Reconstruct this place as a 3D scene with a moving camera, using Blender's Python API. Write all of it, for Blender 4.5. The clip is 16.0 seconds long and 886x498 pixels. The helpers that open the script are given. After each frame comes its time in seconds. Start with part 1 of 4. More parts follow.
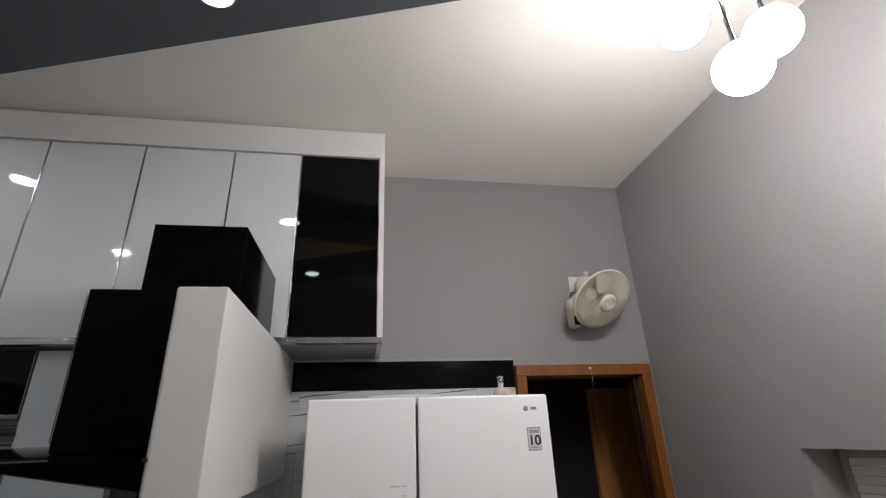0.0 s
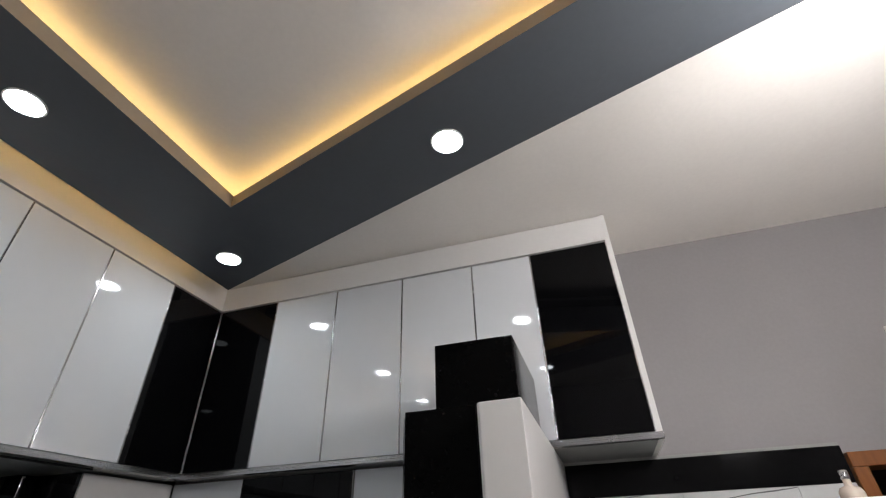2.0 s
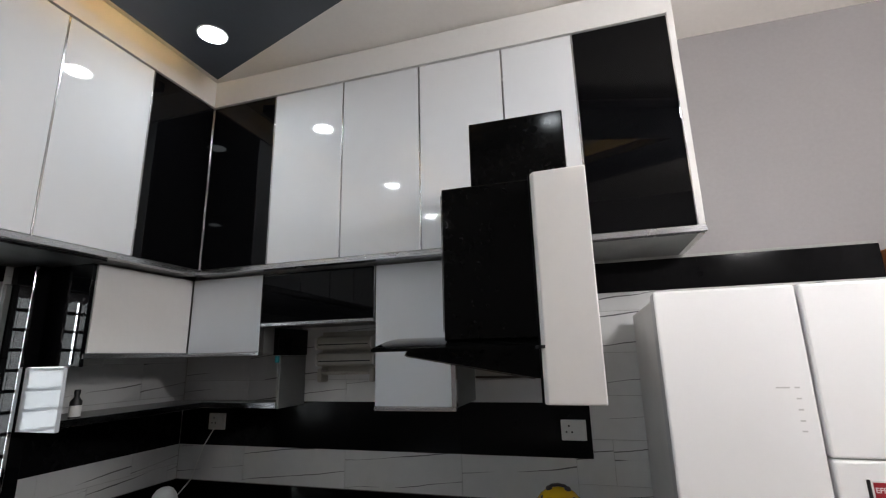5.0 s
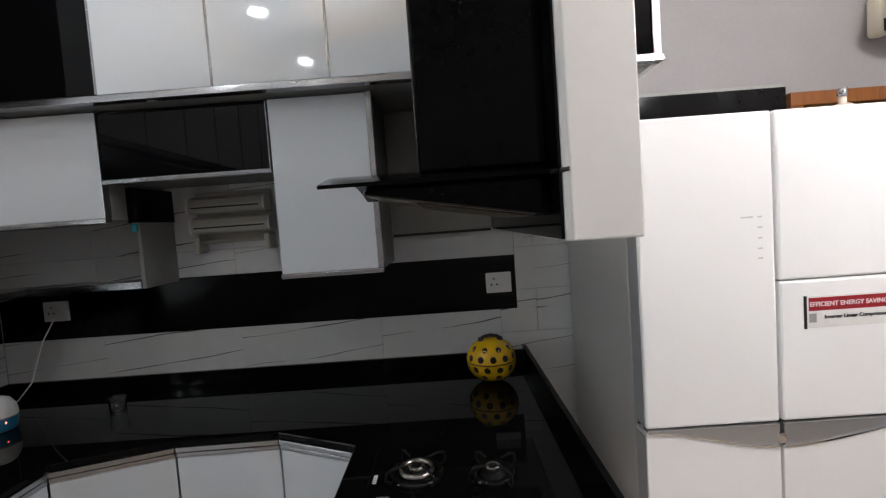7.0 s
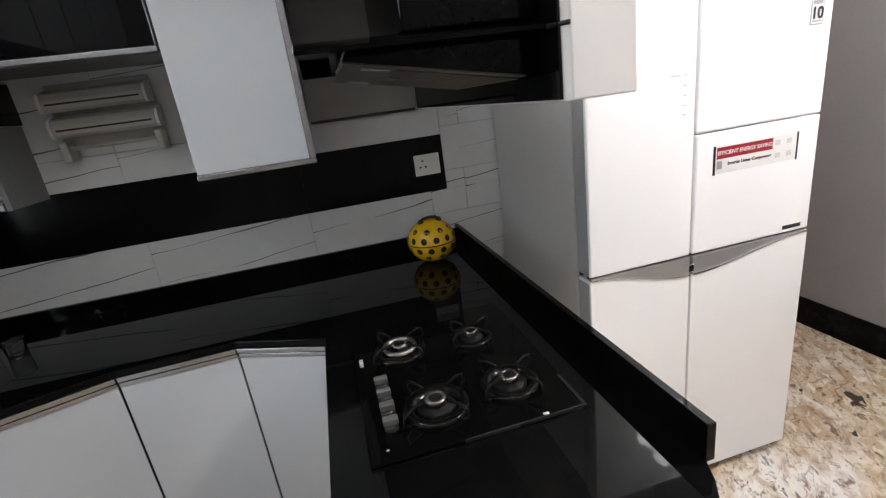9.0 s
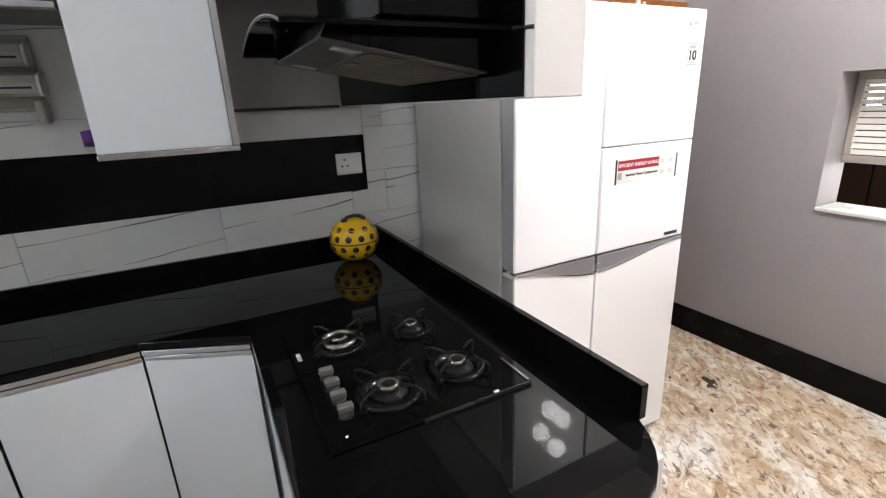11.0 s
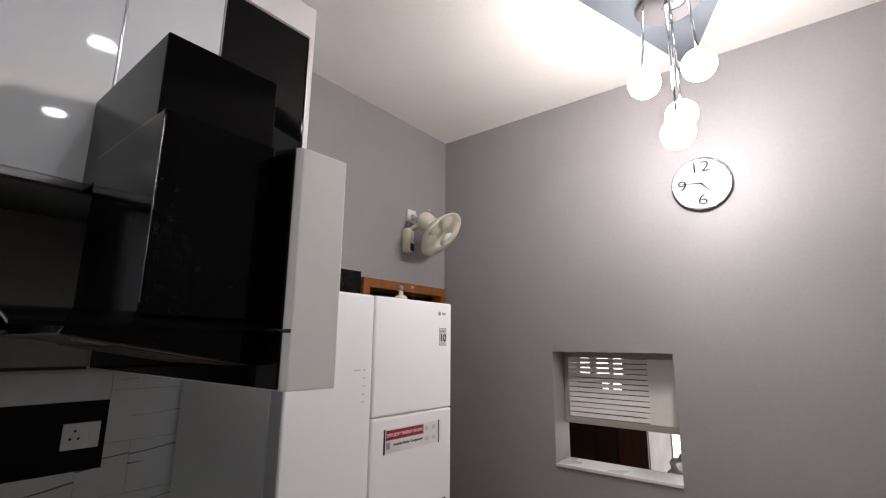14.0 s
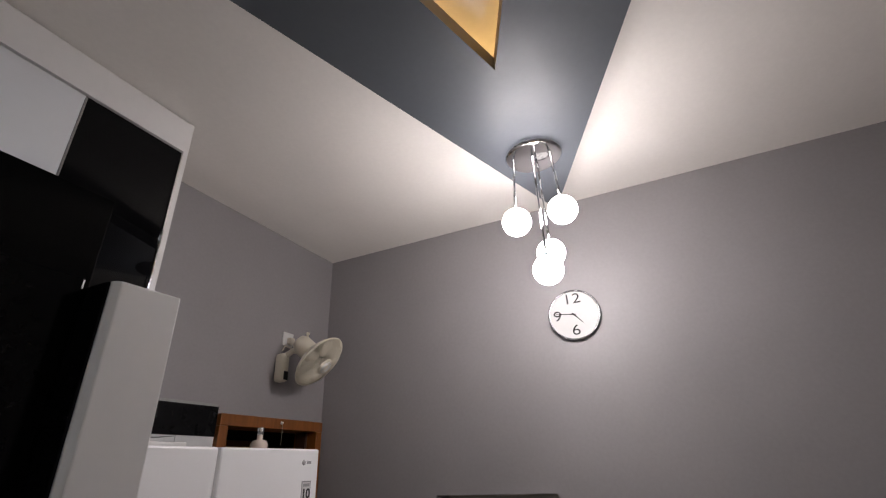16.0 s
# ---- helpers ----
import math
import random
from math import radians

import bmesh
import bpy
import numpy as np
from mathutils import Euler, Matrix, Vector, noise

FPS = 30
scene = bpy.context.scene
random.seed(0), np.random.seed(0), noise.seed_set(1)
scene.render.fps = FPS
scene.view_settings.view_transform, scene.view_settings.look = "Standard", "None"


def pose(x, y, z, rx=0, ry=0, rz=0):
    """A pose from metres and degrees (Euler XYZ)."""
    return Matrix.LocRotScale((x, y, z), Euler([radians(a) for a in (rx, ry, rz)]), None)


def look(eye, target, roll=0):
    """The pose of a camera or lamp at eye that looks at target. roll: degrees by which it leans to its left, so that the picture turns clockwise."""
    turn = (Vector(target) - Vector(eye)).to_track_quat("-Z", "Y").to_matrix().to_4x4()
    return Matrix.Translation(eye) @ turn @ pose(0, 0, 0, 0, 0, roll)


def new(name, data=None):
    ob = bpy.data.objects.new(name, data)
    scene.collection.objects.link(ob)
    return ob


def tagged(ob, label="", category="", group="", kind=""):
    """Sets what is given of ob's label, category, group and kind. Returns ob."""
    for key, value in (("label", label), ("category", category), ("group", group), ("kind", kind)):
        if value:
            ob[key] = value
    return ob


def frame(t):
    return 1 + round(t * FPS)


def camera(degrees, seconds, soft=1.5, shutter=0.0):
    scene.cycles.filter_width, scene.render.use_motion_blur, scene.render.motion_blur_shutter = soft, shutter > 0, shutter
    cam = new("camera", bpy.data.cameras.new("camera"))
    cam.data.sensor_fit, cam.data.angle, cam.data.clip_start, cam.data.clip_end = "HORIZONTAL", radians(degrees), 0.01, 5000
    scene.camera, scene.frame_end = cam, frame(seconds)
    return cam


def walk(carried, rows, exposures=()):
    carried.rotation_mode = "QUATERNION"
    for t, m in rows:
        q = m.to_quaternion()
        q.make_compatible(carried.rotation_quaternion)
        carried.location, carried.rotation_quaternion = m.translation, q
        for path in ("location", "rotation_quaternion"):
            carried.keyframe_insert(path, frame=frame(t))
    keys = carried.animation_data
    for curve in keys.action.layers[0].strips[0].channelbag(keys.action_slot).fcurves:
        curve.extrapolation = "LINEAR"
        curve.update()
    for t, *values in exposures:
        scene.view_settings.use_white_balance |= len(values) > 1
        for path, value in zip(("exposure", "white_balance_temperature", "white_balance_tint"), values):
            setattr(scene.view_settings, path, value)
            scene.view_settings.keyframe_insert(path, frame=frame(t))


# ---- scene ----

cam = camera(87.5, 16.0, soft=1.2)
PATH = [
    (0, (0.184, -2.479, 1.652), (0.505, -0.652, 2.4), -2.2),
    (0.5, (0.094, -2.493, 1.633), (0.116, -0.649, 2.408), -2.0),
    (1, (0.064, -2.533, 1.626), (-0.138, -0.734, 2.477), -3.3),
    (1.5, (0.017, -2.522, 1.646), (-0.362, -0.827, 2.637), -2.8),
    (2, (0.001, -2.527, 1.681), (-0.473, -0.926, 2.783), -2.0),
    (2.5, (-0.017, -2.536, 1.694), (-0.519, -0.986, 2.854), -1.3),
    (3, (-0.039, -2.558, 1.673), (-0.572, -0.965, 2.758), -1.2),
    (3.5, (-0.055, -2.547, 1.644), (-0.62, -0.88, 2.595), -0.5),
    (4, (-0.065, -2.492, 1.62), (-0.662, -0.747, 2.393), -0.7),
    (4.2, (-0.083, -2.464, 1.616), (-0.684, -0.684, 2.302), -0.8),
    (6.3, (-0.424, -2.035, 1.572), (-0.684, -0.058, 1.737), -3.1),
    (6.5, (-0.45, -2.019, 1.559), (-0.629, -0.029, 1.649), -3.4),
    (7, (-0.5, -2.031, 1.55), (-0.524, -0.034, 1.434), -4.1),
    (7.5, (-0.546, -2.042, 1.551), (-0.45, -0.068, 1.247), -5.8),
    (8, (-0.592, -2.029, 1.553), (-0.407, -0.089, 1.105), -7.6),
    (10.3, (-0.838, -1.95, 1.508), (-0.148, -0.212, 0.83), -4.4),
    (10.5, (-0.848, -1.952, 1.506), (-0.12, -0.213, 0.836), -3.9),
    (11, (-0.859, -1.972, 1.501), (0.009, -0.273, 0.899), -2.5),
    (11.5, (-0.864, -1.982, 1.51), (0.167, -0.335, 1.033), -1.8),
    (12, (-0.864, -1.992, 1.529), (0.305, -0.399, 1.221), -1.2),
    (12.5, (-0.865, -2.022, 1.543), (0.422, -0.495, 1.435), -1.1),
    (13, (-0.856, -2.053, 1.561), (0.503, -0.586, 1.621), -1.6),
    (13.5, (-0.849, -2.073, 1.581), (0.588, -0.704, 1.826), -0.9),
    (14, (-0.854, -2.107, 1.6), (0.675, -0.882, 2.002), 0.5),
    (14.5, (-0.845, -2.13, 1.62), (0.773, -1.084, 2.156), 0.6),
    (15, (-0.84, -2.17, 1.632), (0.817, -1.286, 2.318), 0.6),
    (15.5, (-0.775, -2.139, 1.679), (0.887, -1.361, 2.473), -0.5),
    (16, (-0.753, -2.136, 1.692), (0.881, -1.365, 2.549), -2.3),
]
walk(cam, [(t, look(eye, target, roll)) for t, eye, target, roll in PATH],
     exposures=[(0.0, -0.4, 6500, 10), (1.0, 0.25, 6500, 10), (2.0, -0.15, 6500, 10), (2.5, -0.33, 6500, 10), (3.0, -0.25, 6500, 10), (3.5, -0.02, 6500, 10), (4.0, 0.12, 6500, 10), (6.3, 0.53, 6500, 10), (7.5, 0.63, 6500, 10), (8.2, 0.76, 6500, 10), (10.3, 1.45, 6500, 10), (11.0, 1.37, 6500, 10), (11.5, 1.17, 6500, 10), (12.0, 0.88, 6500, 10), (12.5, 0.68, 6500, 10), (13.0, 0.52, 6500, 10), (13.5, 0.12, 6550, 12.0), (14.0, -0.15, 6600, 14.0), (14.5, -0.5, 6650, 16), (15.0, -0.55, 6650, 16), (15.5, -0.82, 6650, 16), (16.0, -1.02, 6650, 16)])

# room: north wall y = 0, east wall x = EAST, west wall x = WEST, south wall y = SOUTH
WEST, EAST, SOUTH, CEIL = -2.52, 1.797, -3.42, 3.135

# ---- world and light ----
world = bpy.data.worlds.new("world")
scene.world = world
world.use_nodes = True
world.node_tree.nodes["Background"].inputs["Color"].default_value = (0.55, 0.6, 0.7, 1)
world.node_tree.nodes["Background"].inputs["Strength"].default_value = 0.05
GLOBE, DOWN, COVE, DAY = 104.0, 66.0, 11.0, 2.3


# ---- materials ----
def material(name, color, rough=0.5, metal=0.0, vary=0.06, grain=40.0, bump=0.0, coat=0.0, spec=0.5, trans=0.0, rough_vary=0.05):
    """A surface with two scales of tone variation and fine relief."""
    m = bpy.data.materials.new(name)
    m.use_nodes = True
    n, l = m.node_tree.nodes, m.node_tree.links
    p = n["Principled BSDF"]
    pos = n.new("ShaderNodeNewGeometry")
    fine, wide, add = n.new("ShaderNodeTexNoise"), n.new("ShaderNodeTexNoise"), n.new("ShaderNodeMath")
    fine.inputs["Scale"].default_value, wide.inputs["Scale"].default_value = grain, grain / 14
    fine.inputs["Detail"].default_value, wide.inputs["Detail"].default_value = 4, 3
    l.new(pos.outputs["Position"], fine.inputs["Vector"])
    l.new(pos.outputs["Position"], wide.inputs["Vector"])
    add.operation = "ADD"
    l.new(fine.outputs["Fac"], add.inputs[0])
    l.new(wide.outputs["Fac"], add.inputs[1])
    ramp = n.new("ShaderNodeMapRange")
    ramp.inputs["From Min"].default_value, ramp.inputs["From Max"].default_value = 0.6, 1.4
    ramp.inputs["To Min"].default_value, ramp.inputs["To Max"].default_value = 1 - vary, 1 + vary
    l.new(add.outputs[0], ramp.inputs["Value"])
    mix = n.new("ShaderNodeVectorMath")
    mix.operation = "SCALE"
    mix.inputs[0].default_value = color
    l.new(ramp.outputs[0], mix.inputs["Scale"])
    l.new(mix.outputs[0], p.inputs["Base Color"])
    rr = n.new("ShaderNodeMapRange")
    rr.inputs["From Min"].default_value, rr.inputs["From Max"].default_value = 0.3, 0.7
    rr.inputs["To Min"].default_value, rr.inputs["To Max"].default_value = max(0.0, rough - rough_vary * rough * 4), rough + rough_vary
    l.new(wide.outputs["Fac"], rr.inputs["Value"])
    if rough_vary:
        l.new(rr.outputs[0], p.inputs["Roughness"])
    else:
        p.inputs["Roughness"].default_value = rough
    p.inputs["Metallic"].default_value = metal
    p.inputs["Coat Weight"].default_value = coat
    p.inputs["Coat Roughness"].default_value = 0.03
    p.inputs["Specular IOR Level"].default_value = spec
    p.inputs["Transmission Weight"].default_value = trans
    if bump:
        b = n.new("ShaderNodeBump")
        b.inputs["Strength"].default_value, b.inputs["Distance"].default_value = bump, 0.004
        l.new(fine.outputs["Fac"], b.inputs["Height"])
        l.new(b.outputs[0], p.inputs["Normal"])
    return m


def glow(name, color, strength):
    m = bpy.data.materials.new(name)
    m.use_nodes = True
    p = m.node_tree.nodes["Principled BSDF"]
    p.inputs["Base Color"].default_value = (0.8, 0.8, 0.8, 1)
    p.inputs["Emission Color"].default_value = (*color, 1)
    p.inputs["Emission Strength"].default_value = strength
    return m


def clear_glass(name, tint=(1, 1, 1), rough=0.0):
    m = bpy.data.materials.new(name)
    m.use_nodes = True
    p = m.node_tree.nodes["Principled BSDF"]
    p.inputs["Base Color"].default_value = (*tint, 1)
    p.inputs["Transmission Weight"].default_value = 1.0
    p.inputs["Roughness"].default_value = rough
    p.inputs["IOR"].default_value = 1.45
    return m


def veined_tile(name, base, vein, amount):
    """Glazed white tile with thin dark slanting veins and faint clouds."""
    m = material(name, base, 0.16, vary=0.05, grain=18)
    n, l = m.node_tree.nodes, m.node_tree.links
    p = n["Principled BSDF"]
    was = p.inputs["Base Color"].links[0].from_socket
    pos = n.new("ShaderNodeNewGeometry")
    rand = n.new("ShaderNodeObjectInfo")
    warp = n.new("ShaderNodeTexNoise")
    warp.inputs["Scale"].default_value, warp.inputs["Detail"].default_value = 1.6, 4
    l.new(pos.outputs["Position"], warp.inputs["Vector"])
    sep = n.new("ShaderNodeSeparateXYZ")
    l.new(pos.outputs["Position"], sep.inputs[0])

    def calc(op, a, b):
        k = n.new("ShaderNodeMath")
        k.operation = op
        for i, v in enumerate((a, b)):
            if isinstance(v, (int, float)):
                k.inputs[i].default_value = v
            else:
                l.new(v, k.inputs[i])
        return k.outputs[0]

    along = calc("ADD", sep.outputs["X"], sep.outputs["Y"])
    line = calc("ADD", calc("SUBTRACT", sep.outputs["Z"], calc("MULTIPLY", along, 0.1)), calc("MULTIPLY", warp.outputs["Fac"], 0.07))
    cell = calc("ADD", calc("MULTIPLY", line, 7.5), calc("MULTIPLY", rand.outputs["Random"], 3.0))
    near = calc("ABSOLUTE", calc("SUBTRACT", calc("FRACT", cell, 0), 0.5), 0)
    gate = n.new("ShaderNodeTexNoise")
    gate.inputs["Scale"].default_value = 2.0
    l.new(pos.outputs["Position"], gate.inputs["Vector"])
    thin = calc("MULTIPLY", calc("LESS_THAN", near, calc("MULTIPLY", calc("SUBTRACT", gate.outputs["Fac"], 0.4), 0.1)), calc("GREATER_THAN", gate.outputs["Fac"], 0.43))
    mix = n.new("ShaderNodeMix")
    mix.data_type = "RGBA"
    l.new(calc("MULTIPLY", thin, amount), mix.inputs["Factor"])
    l.new(was, mix.inputs["A"])
    mix.inputs["B"].default_value = (*vein, 1)
    l.new(mix.outputs["Result"], p.inputs["Base Color"])
    return m


def granite_floor(name):
    """Polished cream granite: tan grains with broken brown outlines, white quartz clouds and black mica."""
    m = material(name, (0.59, 0.485, 0.37), 0.1, vary=0.2, grain=90, rough_vary=0.01)
    n, l = m.node_tree.nodes, m.node_tree.links
    p = n["Principled BSDF"]
    state = [p.inputs["Base Color"].links[0].from_socket]
    pos, turn, squeeze = n.new("ShaderNodeNewGeometry"), n.new("ShaderNodeVectorRotate"), n.new("ShaderNodeVectorMath")
    turn.rotation_type = "Z_AXIS"
    turn.inputs["Angle"].default_value = 0.6
    l.new(pos.outputs["Position"], turn.inputs["Vector"])
    squeeze.operation = "MULTIPLY"
    squeeze.inputs[1].default_value = (1.0, 0.55, 1.0)
    l.new(turn.outputs[0], squeeze.inputs[0])
    bend, offset, warped = n.new("ShaderNodeTexNoise"), n.new("ShaderNodeVectorMath"), n.new("ShaderNodeVectorMath")
    bend.inputs["Scale"].default_value, bend.inputs["Detail"].default_value = 14.0, 3
    l.new(squeeze.outputs[0], bend.inputs["Vector"])
    offset.operation, warped.operation = "SCALE", "ADD"
    offset.inputs["Scale"].default_value = 0.075
    l.new(bend.outputs["Color"], offset.inputs[0])
    l.new(squeeze.outputs[0], warped.inputs[0])
    l.new(offset.outputs[0], warped.inputs[1])

    def spread(value, lo, hi, most=1.0):
        r = n.new("ShaderNodeMapRange")
        r.inputs["From Min"].default_value, r.inputs["From Max"].default_value, r.inputs["To Max"].default_value = lo, hi, most
        l.new(value, r.inputs["Value"])
        return r.outputs[0]

    def cloud(scale, lo, hi, most=1.0, detail=7):
        t = n.new("ShaderNodeTexNoise")
        t.inputs["Scale"].default_value, t.inputs["Detail"].default_value, t.inputs["Roughness"].default_value = scale, detail, 0.62
        l.new(warped.outputs[0], t.inputs["Vector"])
        return spread(t.outputs["Fac"], lo, hi, most)

    def times(a, b):
        k = n.new("ShaderNodeMath")
        k.operation = "MULTIPLY"
        l.new(a, k.inputs[0])
        l.new(b, k.inputs[1])
        return k.outputs[0]

    def over(factor, color):
        mix = n.new("ShaderNodeMix")
        mix.data_type = "RGBA"
        l.new(factor, mix.inputs["Factor"])
        l.new(state[0], mix.inputs["A"])
        mix.inputs["B"].default_value = (*color, 1)
        state[0] = mix.outputs["Result"]

    def cells(scale, feature, socket):
        v = n.new("ShaderNodeTexVoronoi")
        v.feature = feature
        v.inputs["Scale"].default_value = scale
        l.new(warped.outputs[0], v.inputs["Vector"])
        return v.outputs[socket]

    tone = n.new("ShaderNodeSeparateColor")
    l.new(cells(26.0, "F1", "Color"), tone.inputs[0])
    over(spread(tone.outputs[0], 0.35, 1.0, 0.75), (0.77, 0.7, 0.58))
    over(spread(tone.outputs[1], 0.5, 1.0, 0.75), (0.46, 0.31, 0.19))
    over(cloud(4.5, 0.5, 0.62, 0.55), (0.55, 0.4, 0.26))
    over(cloud(2.6, 0.51, 0.6, 0.85), (0.8, 0.79, 0.77))
    over(times(spread(cells(26.0, "DISTANCE_TO_EDGE", "Distance"), 0.07, 0.0, 0.5), cloud(7.0, 0.48, 0.6)), (0.24, 0.14, 0.075))
    over(cloud(13.0, 0.5, 0.6, 0.6), (0.4, 0.25, 0.13))
    over(cloud(19.0, 0.55, 0.63, 0.7), (0.8, 0.74, 0.62))
    over(cloud(30.0, 0.56, 0.62, 0.6, 5), (0.25, 0.15, 0.09))
    over(times(spread(cells(7.0, "DISTANCE_TO_EDGE", "Distance"), 0.025, 0.0, 0.9), cloud(3.5, 0.5, 0.58)), (0.2, 0.11, 0.06))
    over(cloud(34.0, 0.57, 0.66, 0.85, 4), (0.16, 0.1, 0.07))
    over(cloud(8.0, 0.635, 0.665, 0.95, 4), (0.035, 0.028, 0.022))
    l.new(state[0], p.inputs["Base Color"])
    return m


def wood(name, dark, light, rough=0.35):
    m = material(name, light, rough, vary=0.1, grain=60, bump=0.05)
    n, l = m.node_tree.nodes, m.node_tree.links
    p = n["Principled BSDF"]
    pos, stretch, t, mix = n.new("ShaderNodeNewGeometry"), n.new("ShaderNodeMapping"), n.new("ShaderNodeTexNoise"), n.new("ShaderNodeMix")
    stretch.inputs["Scale"].default_value = (30, 30, 2.2)
    l.new(pos.outputs["Position"], stretch.inputs["Vector"])
    l.new(stretch.outputs[0], t.inputs["Vector"])
    t.inputs["Scale"].default_value, t.inputs["Detail"].default_value, t.inputs["Distortion"].default_value = 1.5, 5, 0.8
    mix.data_type = "RGBA"
    l.new(t.outputs["Fac"], mix.inputs["Factor"])
    mix.inputs["A"].default_value, mix.inputs["B"].default_value = (*dark, 1), (*light, 1)
    l.new(mix.outputs["Result"], p.inputs["Base Color"])
    return m


def undulating(m, scale, depth):
    """Adds the slow waviness of hand-floated plaster to a material."""
    n, l = m.node_tree.nodes, m.node_tree.links
    p = n["Principled BSDF"]
    pos, t, b = n.new("ShaderNodeNewGeometry"), n.new("ShaderNodeTexNoise"), n.new("ShaderNodeBump")
    t.inputs["Scale"].default_value, t.inputs["Detail"].default_value = scale, 2.5
    b.inputs["Strength"].default_value, b.inputs["Distance"].default_value = 1.0, depth
    l.new(pos.outputs["Position"], t.inputs["Vector"])
    l.new(t.outputs["Fac"], b.inputs["Height"])
    if p.inputs["Normal"].links:
        l.new(p.inputs["Normal"].links[0].from_socket, b.inputs["Normal"])
    l.new(b.outputs[0], p.inputs["Normal"])


WALL = material("grey_paint", (0.30, 0.285, 0.29), 0.55, vary=0.05, grain=55, bump=0.12)
WHITE_CEIL = material("white_ceiling_paint", (0.86, 0.825, 0.78), 0.75, vary=0.03, grain=50, bump=0.06)
undulating(WALL, 3.0, 0.004)
undulating(WHITE_CEIL, 1.7, 0.02)
DARK_CEIL = material("blue_grey_ceiling_paint", (0.08, 0.09, 0.104), 0.6, vary=0.05, grain=50, bump=0.06)
LIP_PAINT = material("tan_lip_paint", (0.34, 0.29, 0.23), 0.7, vary=0.05, grain=50)
COVE_PAINT = material("cream_cove_paint", (0.72, 0.66, 0.55), 0.7, vary=0.04, grain=50)
GLOSS = material("white_gloss_laminate", (0.665, 0.7, 0.745), 0.06, vary=0.012, grain=20, coat=0.6, rough_vary=0.01)
GLOSS_WARM = material("white_gloss_board", (0.8, 0.79, 0.775), 0.3, vary=0.02, grain=40, rough_vary=0.01)
GLOSS_UP = material("white_gloss_acrylic", (0.758, 0.78, 0.805), 0.05, vary=0.012, grain=20, coat=0.6, rough_vary=0.01)
BLACK = material("black_gloss_laminate", (0.003, 0.003, 0.0035), 0.03, vary=0.2, grain=20, spec=0.15, rough_vary=0.0)
CARCASS = material("grey_cabinet_board", (0.23, 0.235, 0.23), 0.45, vary=0.06, grain=60)
BACKING = material("grey_green_board", (0.29, 0.285, 0.265), 0.4, vary=0.08, grain=20)
DULL = material("dull_cream_plastic", (0.42, 0.4, 0.35), 0.45, vary=0.05, grain=50)
HANDLE = material("silver_handle_paint", (0.4, 0.395, 0.4), 0.22, metal=0.6, vary=0.01, grain=80, rough_vary=0.0)
ALU = material("brushed_aluminium", (0.5, 0.5, 0.51), 0.26, metal=1.0, vary=0.03, grain=150, rough_vary=0.015)
DARK_GREY_STEEL = material("dark_grey_steel", (0.06, 0.055, 0.05), 0.35, metal=0.6, vary=0.2, grain=40)
CHROME = material("chrome", (0.82, 0.82, 0.83), 0.06, metal=1.0, vary=0.04, grain=30)
COUNTER = material("black_granite", (0.003, 0.003, 0.0032), 0.008, vary=0.5, grain=260, spec=0.135, rough_vary=0.0)
GAP = material("dark_gap", (0.012, 0.012, 0.012), 0.7, vary=0.2, grain=60)
FLOOR = granite_floor("cream_granite_floor")
TILE = veined_tile("veined_white_tile", (0.66, 0.67, 0.67), (0.06, 0.06, 0.065), 0.85)
TILE_BLACK = material("black_glazed_tile", (0.004, 0.004, 0.0045), 0.1, vary=0.3, grain=30, spec=0.12)
GROUT = material("pale_grout", (0.36, 0.36, 0.35), 0.9, vary=0.1, grain=120, bump=0.2)
FRIDGE = material("white_fridge_enamel", (0.87, 0.875, 0.88), 0.32, vary=0.008, grain=90, coat=0.7, rough_vary=0.0)
FRIDGE.node_tree.nodes["Principled BSDF"].inputs["Coat Roughness"].default_value = 0.008
FRIDGE_SIDE = material("grey_fridge_side", (0.5, 0.495, 0.485), 0.42, vary=0.04, grain=90)
DOOR_EDGE = material("grey_door_edge", (0.34, 0.35, 0.37), 0.3, vary=0.012, grain=90, rough_vary=0.0)
DARK_STEEL = material("dark_steel", (0.16, 0.16, 0.165), 0.2, metal=1.0, vary=0.05, grain=60)
STEEL = material("satin_steel", (0.5, 0.5, 0.5), 0.22, metal=1.0, vary=0.06, grain=120)
RING_STEEL = material("heat_dulled_steel", (0.3, 0.28, 0.26), 0.3, metal=1.0, vary=0.15, grain=90)
KNOB_BASE = material("dark_knob_skirt", (0.03, 0.03, 0.03), 0.3, metal=0.3, vary=0.1, grain=60)
KNOB = material("pale_satin_metal", (0.19, 0.18, 0.172), 0.42, metal=0.5, vary=0.08, grain=60)
HOOD = material("black_hood_enamel", (0.0025, 0.0025, 0.0025), 0.1, vary=0.05, grain=50, spec=0.09, rough_vary=0.0)
HOOD_GLASS = material("smoked_black_glass", (0.0025, 0.0025, 0.0025), 0.05, vary=0.2, grain=30, spec=0.05, rough_vary=0.0)
HOB_BLACK = material("gloss_black_enamel", (0.004, 0.004, 0.004), 0.14, vary=0.2, grain=60, spec=0.18, rough_vary=0.02)
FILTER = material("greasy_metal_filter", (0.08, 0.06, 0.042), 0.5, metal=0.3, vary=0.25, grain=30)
IRON = material("cast_iron", (0.007, 0.007, 0.007), 0.45, vary=0.3, grain=150, bump=0.2, spec=0.12)
DOOR_WOOD = wood("orange_brown_wood", (0.13, 0.04, 0.007), (0.33, 0.11, 0.02))
# leaf colour is lightened in place of lamp light in the passage
LEAF_WOOD = wood("brightened_orange_wood", (0.58, 0.26, 0.065), (0.82, 0.44, 0.15))
